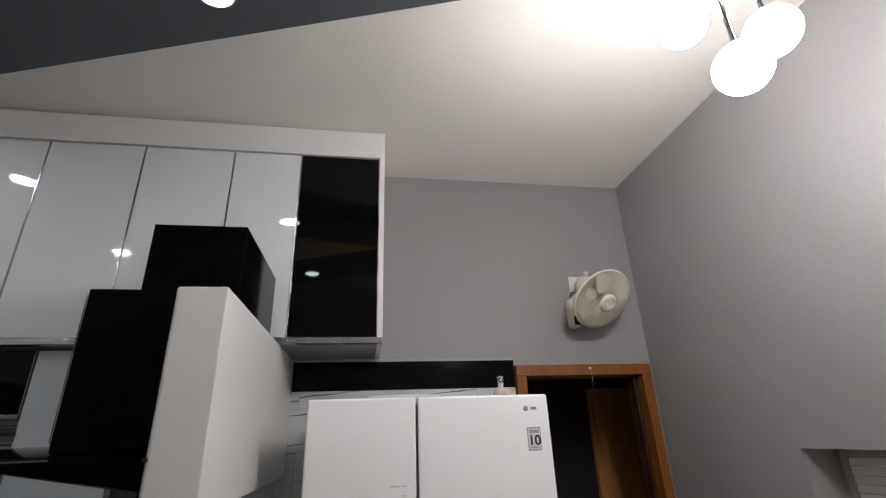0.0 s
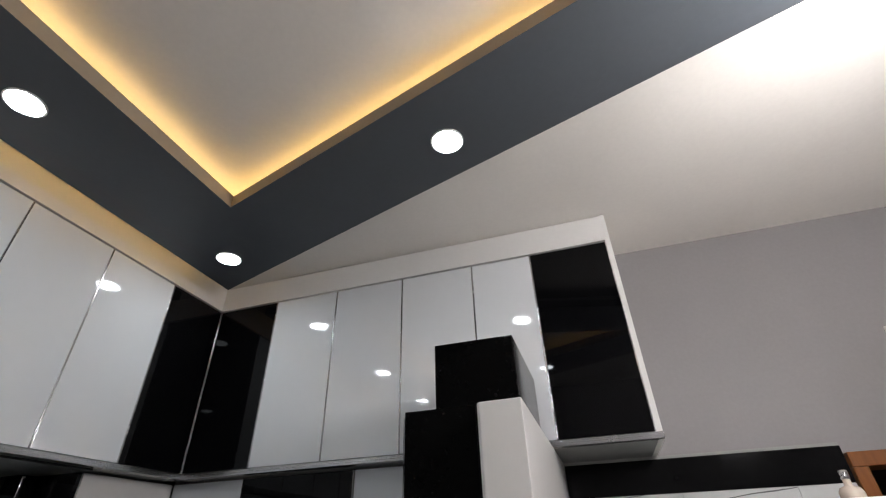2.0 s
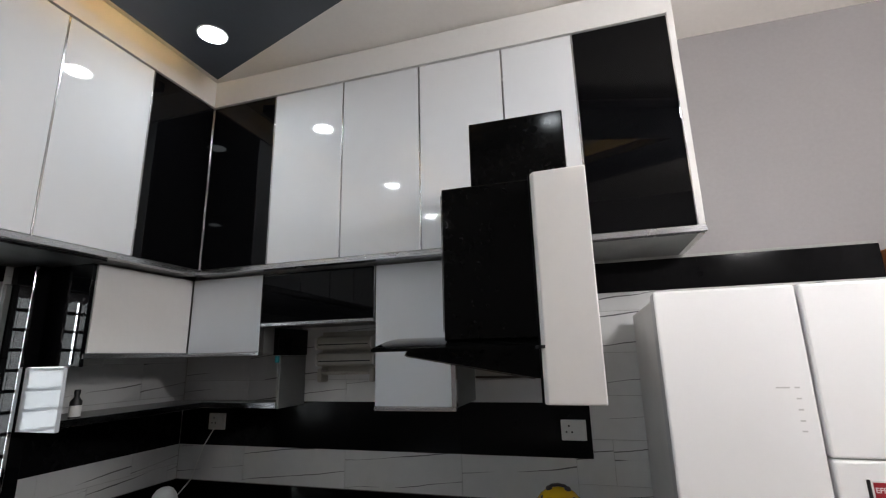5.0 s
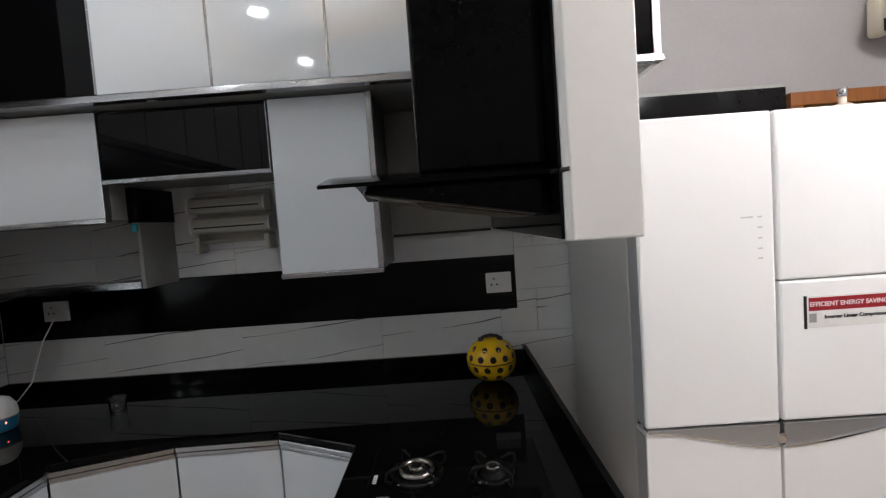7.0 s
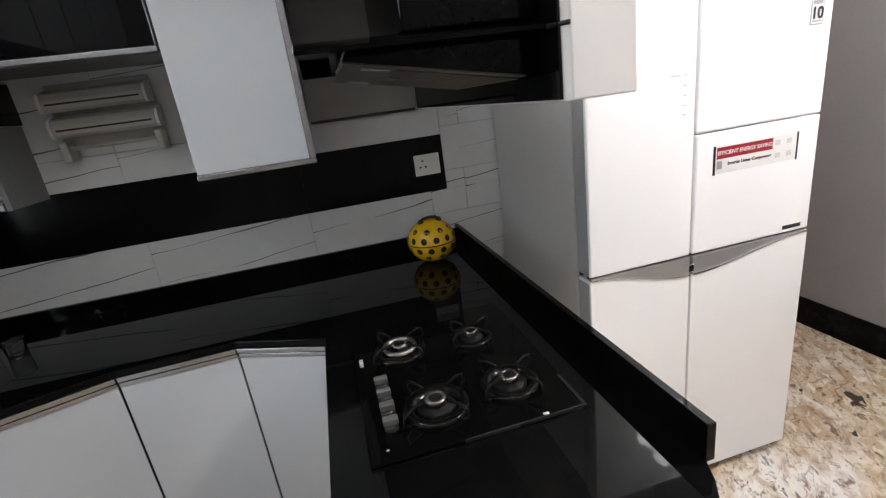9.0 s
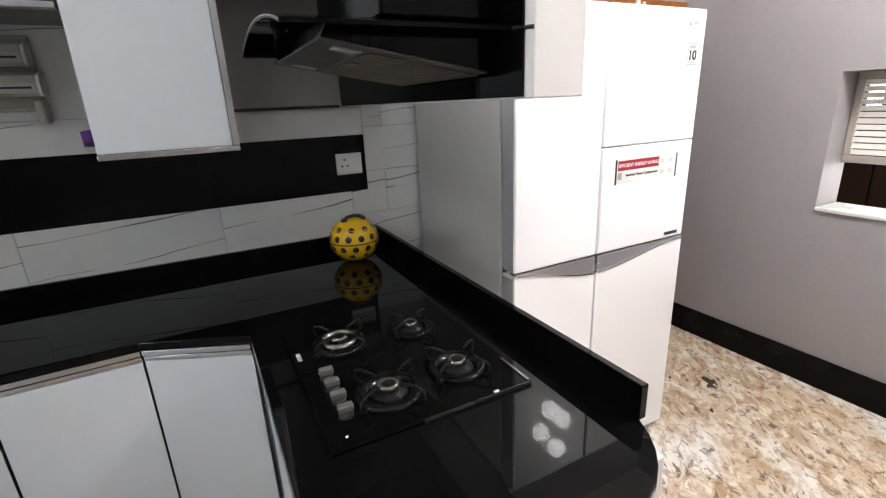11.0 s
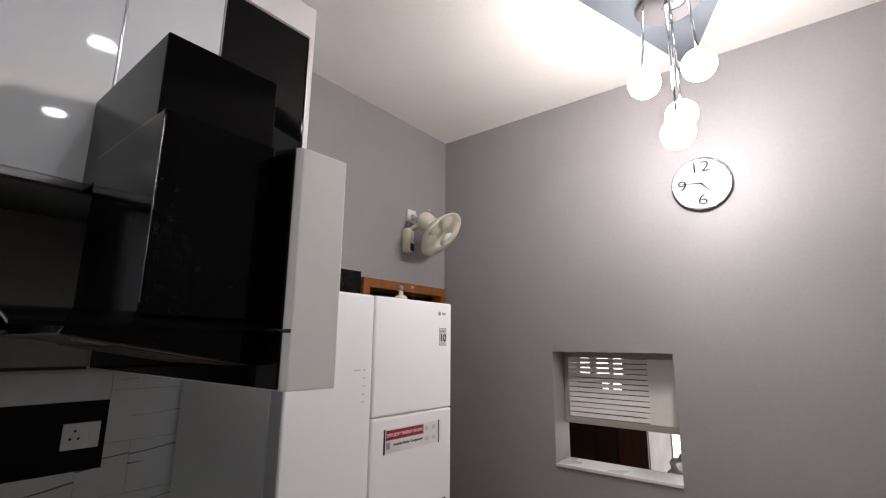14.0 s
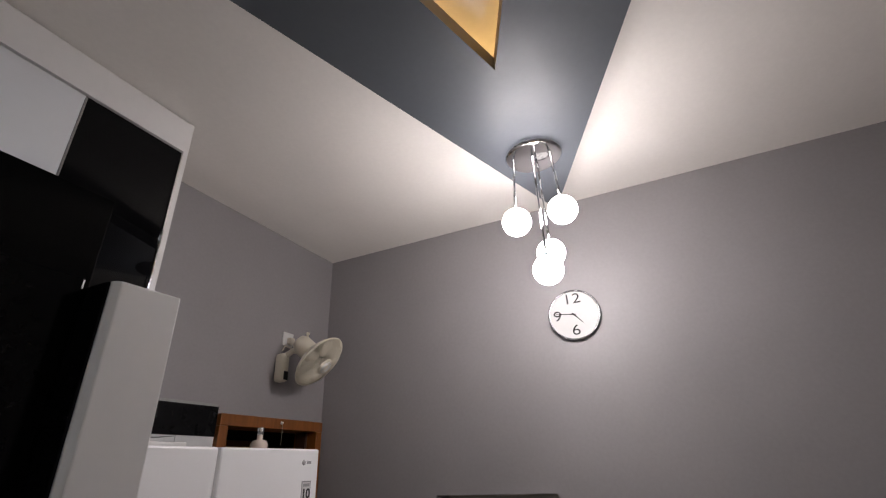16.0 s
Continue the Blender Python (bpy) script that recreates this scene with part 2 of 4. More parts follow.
DARK_WOOD = wood("dark_brown_wood", (0.03, 0.012, 0.007), (0.07, 0.028, 0.014))
RED_WOOD = wood("red_brown_wood", (0.05, 0.016, 0.006), (0.14, 0.045, 0.014))
CREAM = material("cream_plastic", (0.72, 0.67, 0.55), 0.35, vary=0.05, grain=50)
SASH = material("pale_sash_paint", (0.76, 0.73, 0.68), 0.4, vary=0.04, grain=50)
SASH_RAIL = material("brown_grey_sash_rail", (0.34, 0.3, 0.265), 0.45, vary=0.06, grain=50)
WORDS = material("pale_red_print", (0.72, 0.6, 0.6), 0.5, vary=0.04, grain=60)
FAINT = material("faint_grey_print", (0.56, 0.56, 0.56), 0.4, vary=0.04, grain=60)
PALE = material("white_plastic", (0.72, 0.72, 0.7), 0.3, vary=0.03, grain=50)
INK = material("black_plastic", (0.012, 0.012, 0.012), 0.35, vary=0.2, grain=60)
DIAL = material("white_dial_card", (0.62, 0.62, 0.61), 0.8, vary=0.02, grain=50, spec=0.2)
MATT_INK = material("matt_black_print", (0.01, 0.01, 0.01), 0.9, vary=0.1, grain=60, spec=0.1)
YELLOW = material("yellow_glazed_ceramic", (0.78, 0.47, 0.012), 0.18, vary=0.06, grain=16, coat=0.4)
BROWN = material("dark_brown_glaze", (0.02, 0.009, 0.006), 0.3, vary=0.15, grain=40)
RED = material("red_print", (0.3, 0.012, 0.02), 0.4, vary=0.05, grain=60)
GREY_PRINT = material("grey_print", (0.3, 0.3, 0.31), 0.5, vary=0.05, grain=60)
BLUE = material("blue_plastic", (0.02, 0.22, 0.42), 0.3, vary=0.06, grain=40)
TEAL = material("teal_plastic", (0.03, 0.35, 0.42), 0.35, vary=0.06, grain=40)
# near-black base colour stands in for the shade of unlit rooms
SHADED_WALL = material("shade_toned_wall", (0.03, 0.026, 0.024), 0.7, vary=0.1, grain=40)
PURPLE = material("purple_plastic", (0.16, 0.04, 0.3), 0.35, vary=0.06, grain=40)
CLOTH = material("white_plastic_sheet", (0.9, 0.89, 0.87), 0.5, trans=0.75, vary=0.08, grain=70, bump=0.4)
BLACK_SKIRT = material("black_skirting_stone", (0.004, 0.004, 0.004), 0.25, vary=0.2, grain=80, spec=0.1)
CASING = material("grey_green_casing", (0.13, 0.145, 0.14), 0.4, vary=0.08, grain=50)
GLASS = clear_glass("clear_glass")
BOTTLE_GLASS = material("peach_bottle_plastic", (0.6, 0.5, 0.42), 0.25, vary=0.06, grain=40, coat=0.4)
GLOBE_GLOW = glow("lit_opal_globe", (1.0, 0.97, 0.965), GLOBE)
DOWN_GLOW = glow("lit_downlight", (0.88, 0.95, 1.0), DOWN)
COVE_GLOW = glow("warm_led_strip", (1.0, 0.66, 0.25), COVE)
DAY_GLOW = glow("daylight_outside", (0.9, 0.97, 1.0), DAY)
FAR_GLOW = glow("bright_far_window", (1.0, 0.97, 0.92), 3.0)
LED_RED = glow("red_pilot_light", (1.0, 0.1, 0.05), 4.0)


# ---- mesh helpers ----
ORIGIN = {}


def cuboid(x0, x1, y0, y1, z0, z1, bevel=0.0, bm=None, segs=2):
    """A box between two corners, with rounded edges, in world metres."""
    one = bmesh.new()
    bmesh.ops.create_cube(one, size=1.0)
    for v in one.verts:
        v.co = Vector((x0 + (v.co.x + 0.5) * (x1 - x0), y0 + (v.co.y + 0.5) * (y1 - y0), z0 + (v.co.z + 0.5) * (z1 - z0)))
    if bevel:
        b = min(bevel, 0.45 * min(abs(x1 - x0), abs(y1 - y0), abs(z1 - z0)))
        bmesh.ops.bevel(one, geom=one.edges[:], offset=b, segments=segs, profile=0.5, affect="EDGES")
    bmesh.ops.recalc_face_normals(one, faces=one.faces[:])
    return joined(bm, one)


def joined(bm, one):
    if bm is None:
        return one
    me = bpy.data.meshes.new("join")
    one.to_mesh(me)
    bm.from_mesh(me)
    bpy.data.meshes.remove(me)
    one.free()
    return bm


def prism(points, axis, a, b, bevel=0.0, bm=None):
    """A polygon, given in the two other axes, drawn out along axis from a to b."""
    one = bmesh.new()

    def place(u, v, w):
        return {"x": (w, u, v), "y": (u, w, v), "z": (u, v, w)}[axis]

    low = [one.verts.new(place(u, v, a)) for u, v in points]
    high = [one.verts.new(place(u, v, b)) for u, v in points]
    one.faces.new(low)
    one.faces.new(high)
    for i in range(len(points)):
        j = (i + 1) % len(points)
        one.faces.new((low[i], low[j], high[j], high[i]))
    bmesh.ops.recalc_face_normals(one, faces=one.faces[:])
    if bevel:
        bmesh.ops.bevel(one, geom=one.edges[:], offset=bevel, segments=2, profile=0.5, affect="EDGES")
    return joined(bm, one)


def lathe(profile, centre, axis=(0, 0, 1), steps=32, bm=None):
    """Turns (radius, height) pairs round an axis through centre."""
    one = bmesh.new()
    turn = Vector((0, 0, 1)).rotation_difference(Vector(axis)).to_matrix()
    rings = []
    for r, h in profile:
        if r < 1e-5:
            rings.append([one.verts.new(turn @ Vector((0, 0, h)) + Vector(centre))])
        else:
            rings.append([one.verts.new(turn @ Vector((r * math.cos(2 * math.pi * k / steps), r * math.sin(2 * math.pi * k / steps), h)) + Vector(centre)) for k in range(steps)])
    for p, q in zip(rings, rings[1:]):
        for k in range(steps):
            j = (k + 1) % steps
            if len(p) == 1 and len(q) == 1:
                continue
            if len(p) == 1:
                one.faces.new((p[0], q[k], q[j]))
            elif len(q) == 1:
                one.faces.new((p[k], p[j], q[0]))
            else:
                one.faces.new((p[k], p[j], q[j], q[k]))
    for f in one.faces:
        f.smooth = True
    bmesh.ops.recalc_face_normals(one, faces=one.faces[:])
    return joined(bm, one)


def ball(centre, r, bm=None, squash=1.0, steps=28):
    k = 16
    return lathe([(r * math.sin(math.pi * i / k), -r * squash * math.cos(math.pi * i / k)) for i in range(k + 1)], centre, steps=steps, bm=bm)


def rod(points, r, bm=None, steps=10):
    """A round bar through points."""
    one = bmesh.new()
    pts = [Vector(p) for p in points]
    rings = []
    for i, p in enumerate(pts):
        d = (pts[min(i + 1, len(pts) - 1)] - pts[max(i - 1, 0)]).normalized()
        turn = Vector((0, 0, 1)).rotation_difference(d).to_matrix()
        rings.append([one.verts.new(p + turn @ Vector((r * math.cos(2 * math.pi * k / steps), r * math.sin(2 * math.pi * k / steps), 0))) for k in range(steps)])
    for p, q in zip(rings, rings[1:]):
        for k in range(steps):
            one.faces.new((p[k], p[(k + 1) % steps], q[(k + 1) % steps], q[k])).smooth = True
    one.faces.new(rings[0])
    one.faces.new(rings[-1])
    bmesh.ops.recalc_face_normals(one, faces=one.faces[:])
    return joined(bm, one)


def lettering(text, size, thick=0.0006, bold=0.0):
    """Flat letters in the x-y plane, centred, as a bmesh."""
    cu = bpy.data.curves.new("letters", "FONT")
    cu.body, cu.size, cu.extrude, cu.align_x, cu.align_y = text, size, thick, "CENTER", "CENTER"
    cu.offset = bold
    ob = bpy.data.objects.new("letters", cu)
    me = bpy.data.meshes.new_from_object(ob)
    one = bmesh.new()
    one.from_mesh(me)
    bpy.data.objects.remove(ob)
    bpy.data.curves.remove(cu)
    bpy.data.meshes.remove(me)
    return one


def laid(bm, m):
    bmesh.ops.transform(bm, matrix=m, verts=bm.verts[:])
    return bm


def mesh_of(name, bm, mats, origin=(0, 0, 0)):
    bmesh.ops.translate(bm, verts=bm.verts[:], vec=-Vector(origin))
    me = bpy.data.meshes.new(name)
    bm.to_mesh(me)
    bm.free()
    for m in mats if isinstance(mats, (list, tuple)) else [mats]:
        me.materials.append(m)
    return me


def thing(name, base, label, category, group="", kind=""):
    """An Empty at the base of a thing, whose parts are modelled in world metres."""
    ob = new(name)
    ob.empty_display_size = 0.05
    ob.location = base
    ORIGIN[ob.name] = Vector(base)
    return tagged(ob, label, category, group, kind)


def solid(name, bm, mats, label, category="", group="", kind=""):
    """A thing that is one mesh."""
    low = min(v.co.z for v in bm.verts)
    mid = sum((v.co for v in bm.verts), Vector()) / len(bm.verts)
    base = Vector((mid.x, mid.y, low))
    ob = new(name, mesh_of(name, bm, mats, base))
    ob.location = base
    ORIGIN[ob.name] = base
    return tagged(ob, label, category, group, kind)


def structure(name, bm, mats, label):
    ob = new(name, mesh_of(name, bm, mats))
    ORIGIN[ob.name] = Vector((0, 0, 0))
    return tagged(ob, label, "", "", "structure")


def part(name, bm, mats, parent, label=""):
    o = ORIGIN[parent.name]
    ob = new(name, mesh_of(name, bm, mats, o))
    ob.parent = parent
    ORIGIN[ob.name] = o
    return tagged(ob, label)


# ---- the room ----
floor_bm = cuboid(WEST - 0.15, EAST + 2.2, SOUTH - 0.15, 0.0, -0.12, 0.0)
floor = structure("floor", floor_bm, FLOOR, "polished cream granite floor with brown and black veins")

DX0, DX1, DTOP = 0.985, 1.775, 1.988
bm = cuboid(WEST - 0.15, DX0, 0, 0.15, 0, 3.4)
cuboid(DX0, DX1, 0, 0.15, DTOP, 3.4, bm=bm)
cuboid(DX1, EAST + 0.2, 0, 0.15, 0, 3.4, bm=bm)
wall_north = structure("wall_north", bm, WALL, "grey painted wall with a doorway, tiled behind the counter")

HY0, HY1, HZ0, HZ1 = -1.505, -0.835, 0.918, 1.561
bm = cuboid(EAST, EAST + 0.2, HY1, 0, 0, 3.4)
cuboid(EAST, EAST + 0.2, SOUTH - 0.15, HY0, 0, 3.4, bm=bm)
cuboid(EAST, EAST + 0.2, HY0, HY1, 0, HZ0, bm=bm)
cuboid(EAST, EAST + 0.2, HY0, HY1, HZ1, 3.4, bm=bm)
wall_east = structure("wall_east", bm, WALL, "grey painted wall with a square serving hatch")

WY0, WY1, WZ0, WZ1 = -1.9, -1.006, 1.06, 1.95
bm = cuboid(WEST - 0.15, WEST, WY1, 0, 0, 3.4)
cuboid(WEST - 0.15, WEST, SOUTH - 0.15, WY0, 0, 3.4, bm=bm)
cuboid(WEST - 0.15, WEST, WY0, WY1, 0, WZ0, bm=bm)
cuboid(WEST - 0.15, WEST, WY0, WY1, WZ1, 3.4, bm=bm)
wall_west = structure("wall_west", bm, WALL, "grey painted wall with a barred kitchen window")
wall_south = structure("wall_south", cuboid(WEST, EAST, SOUTH - 0.15, SOUTH, 0, 3.4), WALL, "plain grey painted wall")

# ceiling: flat white, with a dropped blue-grey triangle that has an open lit middle
DROP0, DROP1 = 3.01, 3.06
OUT = [(-1.886, -0.613), (1.61, -1.748), (-1.886, -3.3)]
INN = [(-1.365, -1.248), (0.48, -1.795), (-1.365, -2.663)]


def grown(tri, d):
    """The triangle with each side moved out by d."""
    c = Vector((sum(p[0] for p in tri) / 3, sum(p[1] for p in tri) / 3))
    lines = []
    for i in range(3):
        a, b = Vector(tri[i]), Vector(tri[(i + 1) % 3])
        n = Vector((b.y - a.y, a.x - b.x)).normalized()
        if n.dot(a - c) < 0:
            n = -n
        lines.append((a + n * d, b - a))
    out = []
    for i in range(3):
        (p, u), (q, w) = lines[i - 1], lines[i]
        k = ((q - p).x * w.y - (q - p).y * w.x) / (u.x * w.y - u.y * w.x)
        out.append(tuple(p + u * k))
    return out


def ring(bm, outer, inner, z0, z1, below, inside, outside):
    """A flat triangular frame with thickness."""
    for i in range(3):
        j = (i + 1) % 3
        for pts, slot in (([(*outer[i], z0), (*outer[j], z0), (*inner[j], z0), (*inner[i], z0)], below),
                          ([(*outer[i], z1), (*outer[j], z1), (*inner[j], z1), (*inner[i], z1)], inside),
                          ([(*inner[i], z0), (*inner[j], z0), (*inner[j], z1), (*inner[i], z1)], inside),
                          ([(*outer[i], z0), (*outer[j], z0), (*outer[j], z1), (*outer[i], z1)], outside)):
            bm.faces.new([bm.verts.new(p) for p in pts]).material_index = slot
    bmesh.ops.remove_doubles(bm, verts=bm.verts[:], dist=1e-5)
    bmesh.ops.recalc_face_normals(bm, faces=bm.faces[:])


ceiling = structure("ceiling", cuboid(WEST, EAST, SOUTH, 0, CEIL, CEIL + 0.1), WHITE_CEIL, "flat white painted ceiling")
bm = bmesh.new()
ring(bm, OUT, INN, DROP0, DROP1, 0, 2, 0)
ring(bm, grown(INN, 0.008), INN, DROP1, DROP1 + 0.014, 2, 2, 1)
ring(bm, grown(INN, 0.3), grown(INN, 0.24), DROP1, CEIL - 0.0005, 1, 1, 1)
drop = structure("ceiling_drop", bm, [DARK_CEIL, COVE_PAINT, LIP_PAINT], "blue-grey dropped triangular ceiling frame round a lit opening")
structure("roof_slab", cuboid(WEST - 0.15, EAST + 0.2, SOUTH - 0.15, 0.15, 3.4, 3.5), WALL, "plain slab over the room")

# ---- lamps ----
cove = thing("cove_light", (-0.8, -1.85, DROP1 + 0.001), "warm yellow strip light hidden on the dropped ceiling frame", "cove light")
MIDDLE, INNER = grown(INN, 0.052), grown(INN, 0.04)
for i in range(3):
    j = (i + 1) % 3
    part("led_strip", prism([MIDDLE[i], MIDDLE[j], INNER[j], INNER[i]], "z", DROP1 + 0.001, DROP1 + 0.009), COVE_GLOW, cove)
part("led_strip", cuboid(-1.84, -1.828, -3.1, -0.72, DROP1 + 0.001, DROP1 + 0.009), COVE_GLOW, cove)


def downlight(x, y):
    d = thing("downlight", (x, y, DROP0), "round white recessed ceiling downlight, switched on", "downlight", "downlights in the dark ceiling")
    part("trim_ring", lathe([(0.057, 0.0), (0.057, -0.0045), (0.06, -0.006), (0.064, -0.003), (0.064, 0.0)], (x, y, DROP0)), PALE, d, "white trim ring")
    part("diffuser", lathe([(0.0, -0.005), (0.03, -0.005), (0.0565, -0.004), (0.0565, 0.0)], (x, y, DROP0)), DOWN_GLOW, d, "glowing diffuser")


for x, y in ((-0.328, -1.309), (-1.655, -0.896), (-1.638, -1.952), (-1.62, -2.9), (-0.29, -2.36)):
    downlight(x, y)


def pendant(x, y):
    p = thing("pendant_lamp", (x, y, DROP0), "chrome ceiling lamp with four lit opal globes on rods", "pendant lamp")
    part("canopy", lathe([(0, -0.024), (0.118, -0.024), (0.1185, -0.0238), (0.127, -0.019), (0.13, -0.012), (0.13, 0.0)], (x, y, DROP0), steps=48), CHROME, p, "polished chrome canopy disc")
    for dx, dy, z in ((-0.04, 0.106, 2.655), (-0.015, -0.092, 2.674), (-0.018, 0.004, 2.414), (0.105, 0.006, 2.541)):
        r = part("rod", rod([(x + dx * 0.85, y + dy * 0.85, DROP0 - 0.018), (x + dx, y + dy, z + 0.06)], 0.0055), CHROME, p)
        part("cap", lathe([(0.0, 0.07), (0.012, 0.069), (0.016, 0.062), (0.022, 0.05)], (x + dx, y + dy, z)), CHROME, r, "chrome globe cap")
        part("globe", ball((x + dx, y + dy, z), 0.063), GLOBE_GLOW, p, "glowing opal glass globe")


pendant(1.043, -1.776)

# ---- skirting, door, hatch, window ----
skirt = structure("baseboard_east", cuboid(EAST - 0.014, EAST, SOUTH, -0.03, 0.0, 0.165, 0.003), BLACK_SKIRT, "black polished stone skirting")
structure("baseboard_south", cuboid(WEST + 0.8, EAST - 0.016, SOUTH, SOUTH + 0.014, 0.0, 0.165, 0.003), BLACK_SKIRT, "black polished stone skirting")

door_1 = structure("door_1", cuboid(DX0 + 0.002, DX0 + 0.058, -0.03, 0.15, 0, DTOP - 0.056, 0.004), DOOR_WOOD, "varnished orange-brown wooden door frame, open doorway")
part("jamb", cuboid(DX1 - 0.054, DX1 - 0.002, -0.03, 0.15, 0, DTOP - 0.056, 0.004), DOOR_WOOD, door_1)
part("head", cuboid(DX0 + 0.002, DX1 - 0.002, -0.032, 0.15, DTOP - 0.056, DTOP + 0.002, 0.004), DOOR_WOOD, door_1)
part("door_stop", cuboid(DX1 - 0.075, DX1 - 0.054, 0.04, 0.12, 0, DTOP - 0.056, 0.003), DARK_WOOD, door_1)
hook = thing("door_hook", (1.41, -0.036, 1.954), "small white hook with a hanging string on the door frame", "hook")
part("hook_plate", lathe([(0, 0.012), (0.006, 0.01), (0.009, 0.0)], (1.41, -0.032, 1.966), (0, -1, 0), 14), PALE, hook)
part("string", rod([(1.41, -0.04, 1.964), (1.411, -0.042, 1.915), (1.409, -0.041, 1.85)], 0.0012, steps=6), CREAM, hook)

# passage behind the doorway; its shade is put into the near-black wall colour
structure("passage_wall", cuboid(0.6, 3.0, 1.2, 1.3, 0, 3.0), SHADED_WALL, "passage wall coloured near-black for its shade")
structure("passage_side_west", cuboid(0.5, 0.6, 0.15, 1.3, 0, 3.0), SHADED_WALL, "passage side wall coloured near-black for its shade")
structure("passage_side_east", cuboid(2.9, 3.0, 0.15, 1.2, 0, 3.0), SHADED_WALL, "passage side wall coloured near-black for its shade")
structure("passage_ceiling", cuboid(0.5, 3.0, 0.15, 1.3, 3.0, 3.1), WALL, "plain passage ceiling")
structure("passage_floor", cuboid(0.5, 3.0, 0.001, 1.3, -0.12, -0.002), FLOOR, "cream granite passage floor")
# the leaf's lit look comes from its brightened wood colour
leaf = thing("wooden_door", (2.12, 1.18, 0), "orange-brown wooden door closed at the end of the passage", "door")
part("leaf", cuboid(1.945, 2.3, 1.15, 1.195, 0.004, 1.96, 0.004), LEAF_WOOD, leaf)
part("panel", cuboid(1.995, 2.25, 1.14, 1.152, 0.2, 1.85, 0.006), LEAF_WOOD, leaf)

# hatch: sill, louvred sash and the room behind it
window_1 = structure("window_1", cuboid(EAST - 0.012, EAST + 0.19, HY0 + 0.001, HY1 - 0.001, HZ0, HZ0 + 0.018, 0.004), PALE, "serving hatch with a half-raised cream slatted sash")
SX = EAST + 0.15
for a, b, c, d in ((HY0 + 0.002, HY1 - 0.002, 1.14, 1.175), (HY0 + 0.002, HY1 - 0.002, 1.525, 1.558), (HY0 + 0.002, HY0 + 0.03, 1.175, 1.525), (HY1 - 0.03, HY1 - 0.002, 1.175, 1.525)):
    part("sash_rail", cuboid(SX, SX + 0.025, a, b, c, d, 0.003), SASH_RAIL, window_1, "brown-grey rail")
for k in range(12):
    z = 1.178 + k * 0.029
    part("slat", laid(cuboid(-0.003, 0.003, HY0 + 0.175, HY1 - 0.03, -0.0118, 0.0118, 0.001), pose(SX + 0.012, 0, z + 0.0135, 0, 12, 0)), SASH, window_1)
part("sash_pane", cuboid(SX + 0.006, SX + 0.016, HY0 + 0.03, HY0 + 0.175, 1.175, 1.525, 0.002), SASH, window_1, "smooth cream end panel")
structure("far_room_wall_east", cuboid(EAST + 2.1, EAST + 2.2, SOUTH, 0, 0, 3.0), SHADED_WALL, "plain wall beyond the hatch, coloured near-black for its shade")
structure("far_room_wall_north", cuboid(EAST + 0.2, EAST + 2.1, -0.1, 0, 0, 3.0), WALL, "plain wall of the room beyond the hatch")
structure("far_room_wall_south", cuboid(EAST + 0.2, EAST + 2.1, SOUTH - 0.1, SOUTH, 0, 3.0), WALL, "plain wall of the room beyond the hatch")
structure("far_room_ceiling", cuboid(EAST + 0.2, EAST + 2.2, SOUTH, 0, 3.0, 3.1), WHITE_CEIL, "plain ceiling of the room beyond the hatch")
wardrobe = thing("sideboard", (EAST + 1.5, -0.6, 0), "dark brown wooden sideboard beyond the hatch", "sideboard")
part("body", cuboid(EAST + 1.4, EAST + 2.09, -0.96, -0.102, 0.0, 1.06, 0.006), DARK_WOOD, wardrobe)
part("door", cuboid(EAST + 1.375, EAST + 1.398, -0.53, -0.11, 0.06, 1.03, 0.004), DARK_WOOD, wardrobe)
part("door", cuboid(EAST + 1.375, EAST + 1.398, -0.715, -0.54, 0.06, 1.03, 0.004), DARK_WOOD, wardrobe)
part("end_door", cuboid(EAST + 1.375, EAST + 1.398, -0.955, -0.725, 0.06, 1.03, 0.004), RED_WOOD, wardrobe, "red-brown wooden door")
far_window = structure("window_2", cuboid(EAST + 2.075, EAST + 2.098, -2.6, -0.97, 0.45, 1.5), FAR_GLOW, "bright far window seen through the hatch")
for y0, y1, z0, z1 in ((-0.235, -0.15, 1.31, 1.52), (-0.43, -0.32, 1.3, 1.52), (-0.565, -0.49, 1.3, 1.52), (-0.42, -0.37, 1.168, 1.256), (-0.545, -0.475, 1.168, 1.256)):
    part("window_pane", cuboid(EAST + 2.07, EAST + 2.098, y0, y1, z0, z1), FAR_GLOW, far_window)
bundle = bmesh.new()
bmesh.ops.create_icosphere(bundle, subdivisions=4, radius=1.0)
for v in bundle.verts:
    v.co *= 1 + 0.25 * noise.noise(v.co * 2.3) + 0.1 * noise.noise(v.co * 7)
    v.co = Vector((EAST + 0.75 + v.co.x * 0.22, -1.55 + v.co.y * 0.28, 0.833 + max(v.co.z, -0.45) * 0.14))
for f in bundle.faces:
    f.smooth = True
solid("crumpled_sheet", bundle, CLOTH, "crumpled white plastic sheet on the table beyond the hatch", "cloth")
side_table = thing("side_table", (EAST + 0.75, -1.6, 0), "dark wooden side table beyond the hatch", "table")
part("tabletop", cuboid(EAST + 0.4, EAST + 1.1, -2.0, -1.2, 0.74, 0.77, 0.005), DARK_WOOD, side_table)
for x in (EAST + 0.43, EAST + 1.03):
    for y in (-1.97, -1.27):
        part("leg", cuboid(x, x + 0.04, y, y + 0.04, 0, 0.74, 0.003), DARK_WOOD, side_table)

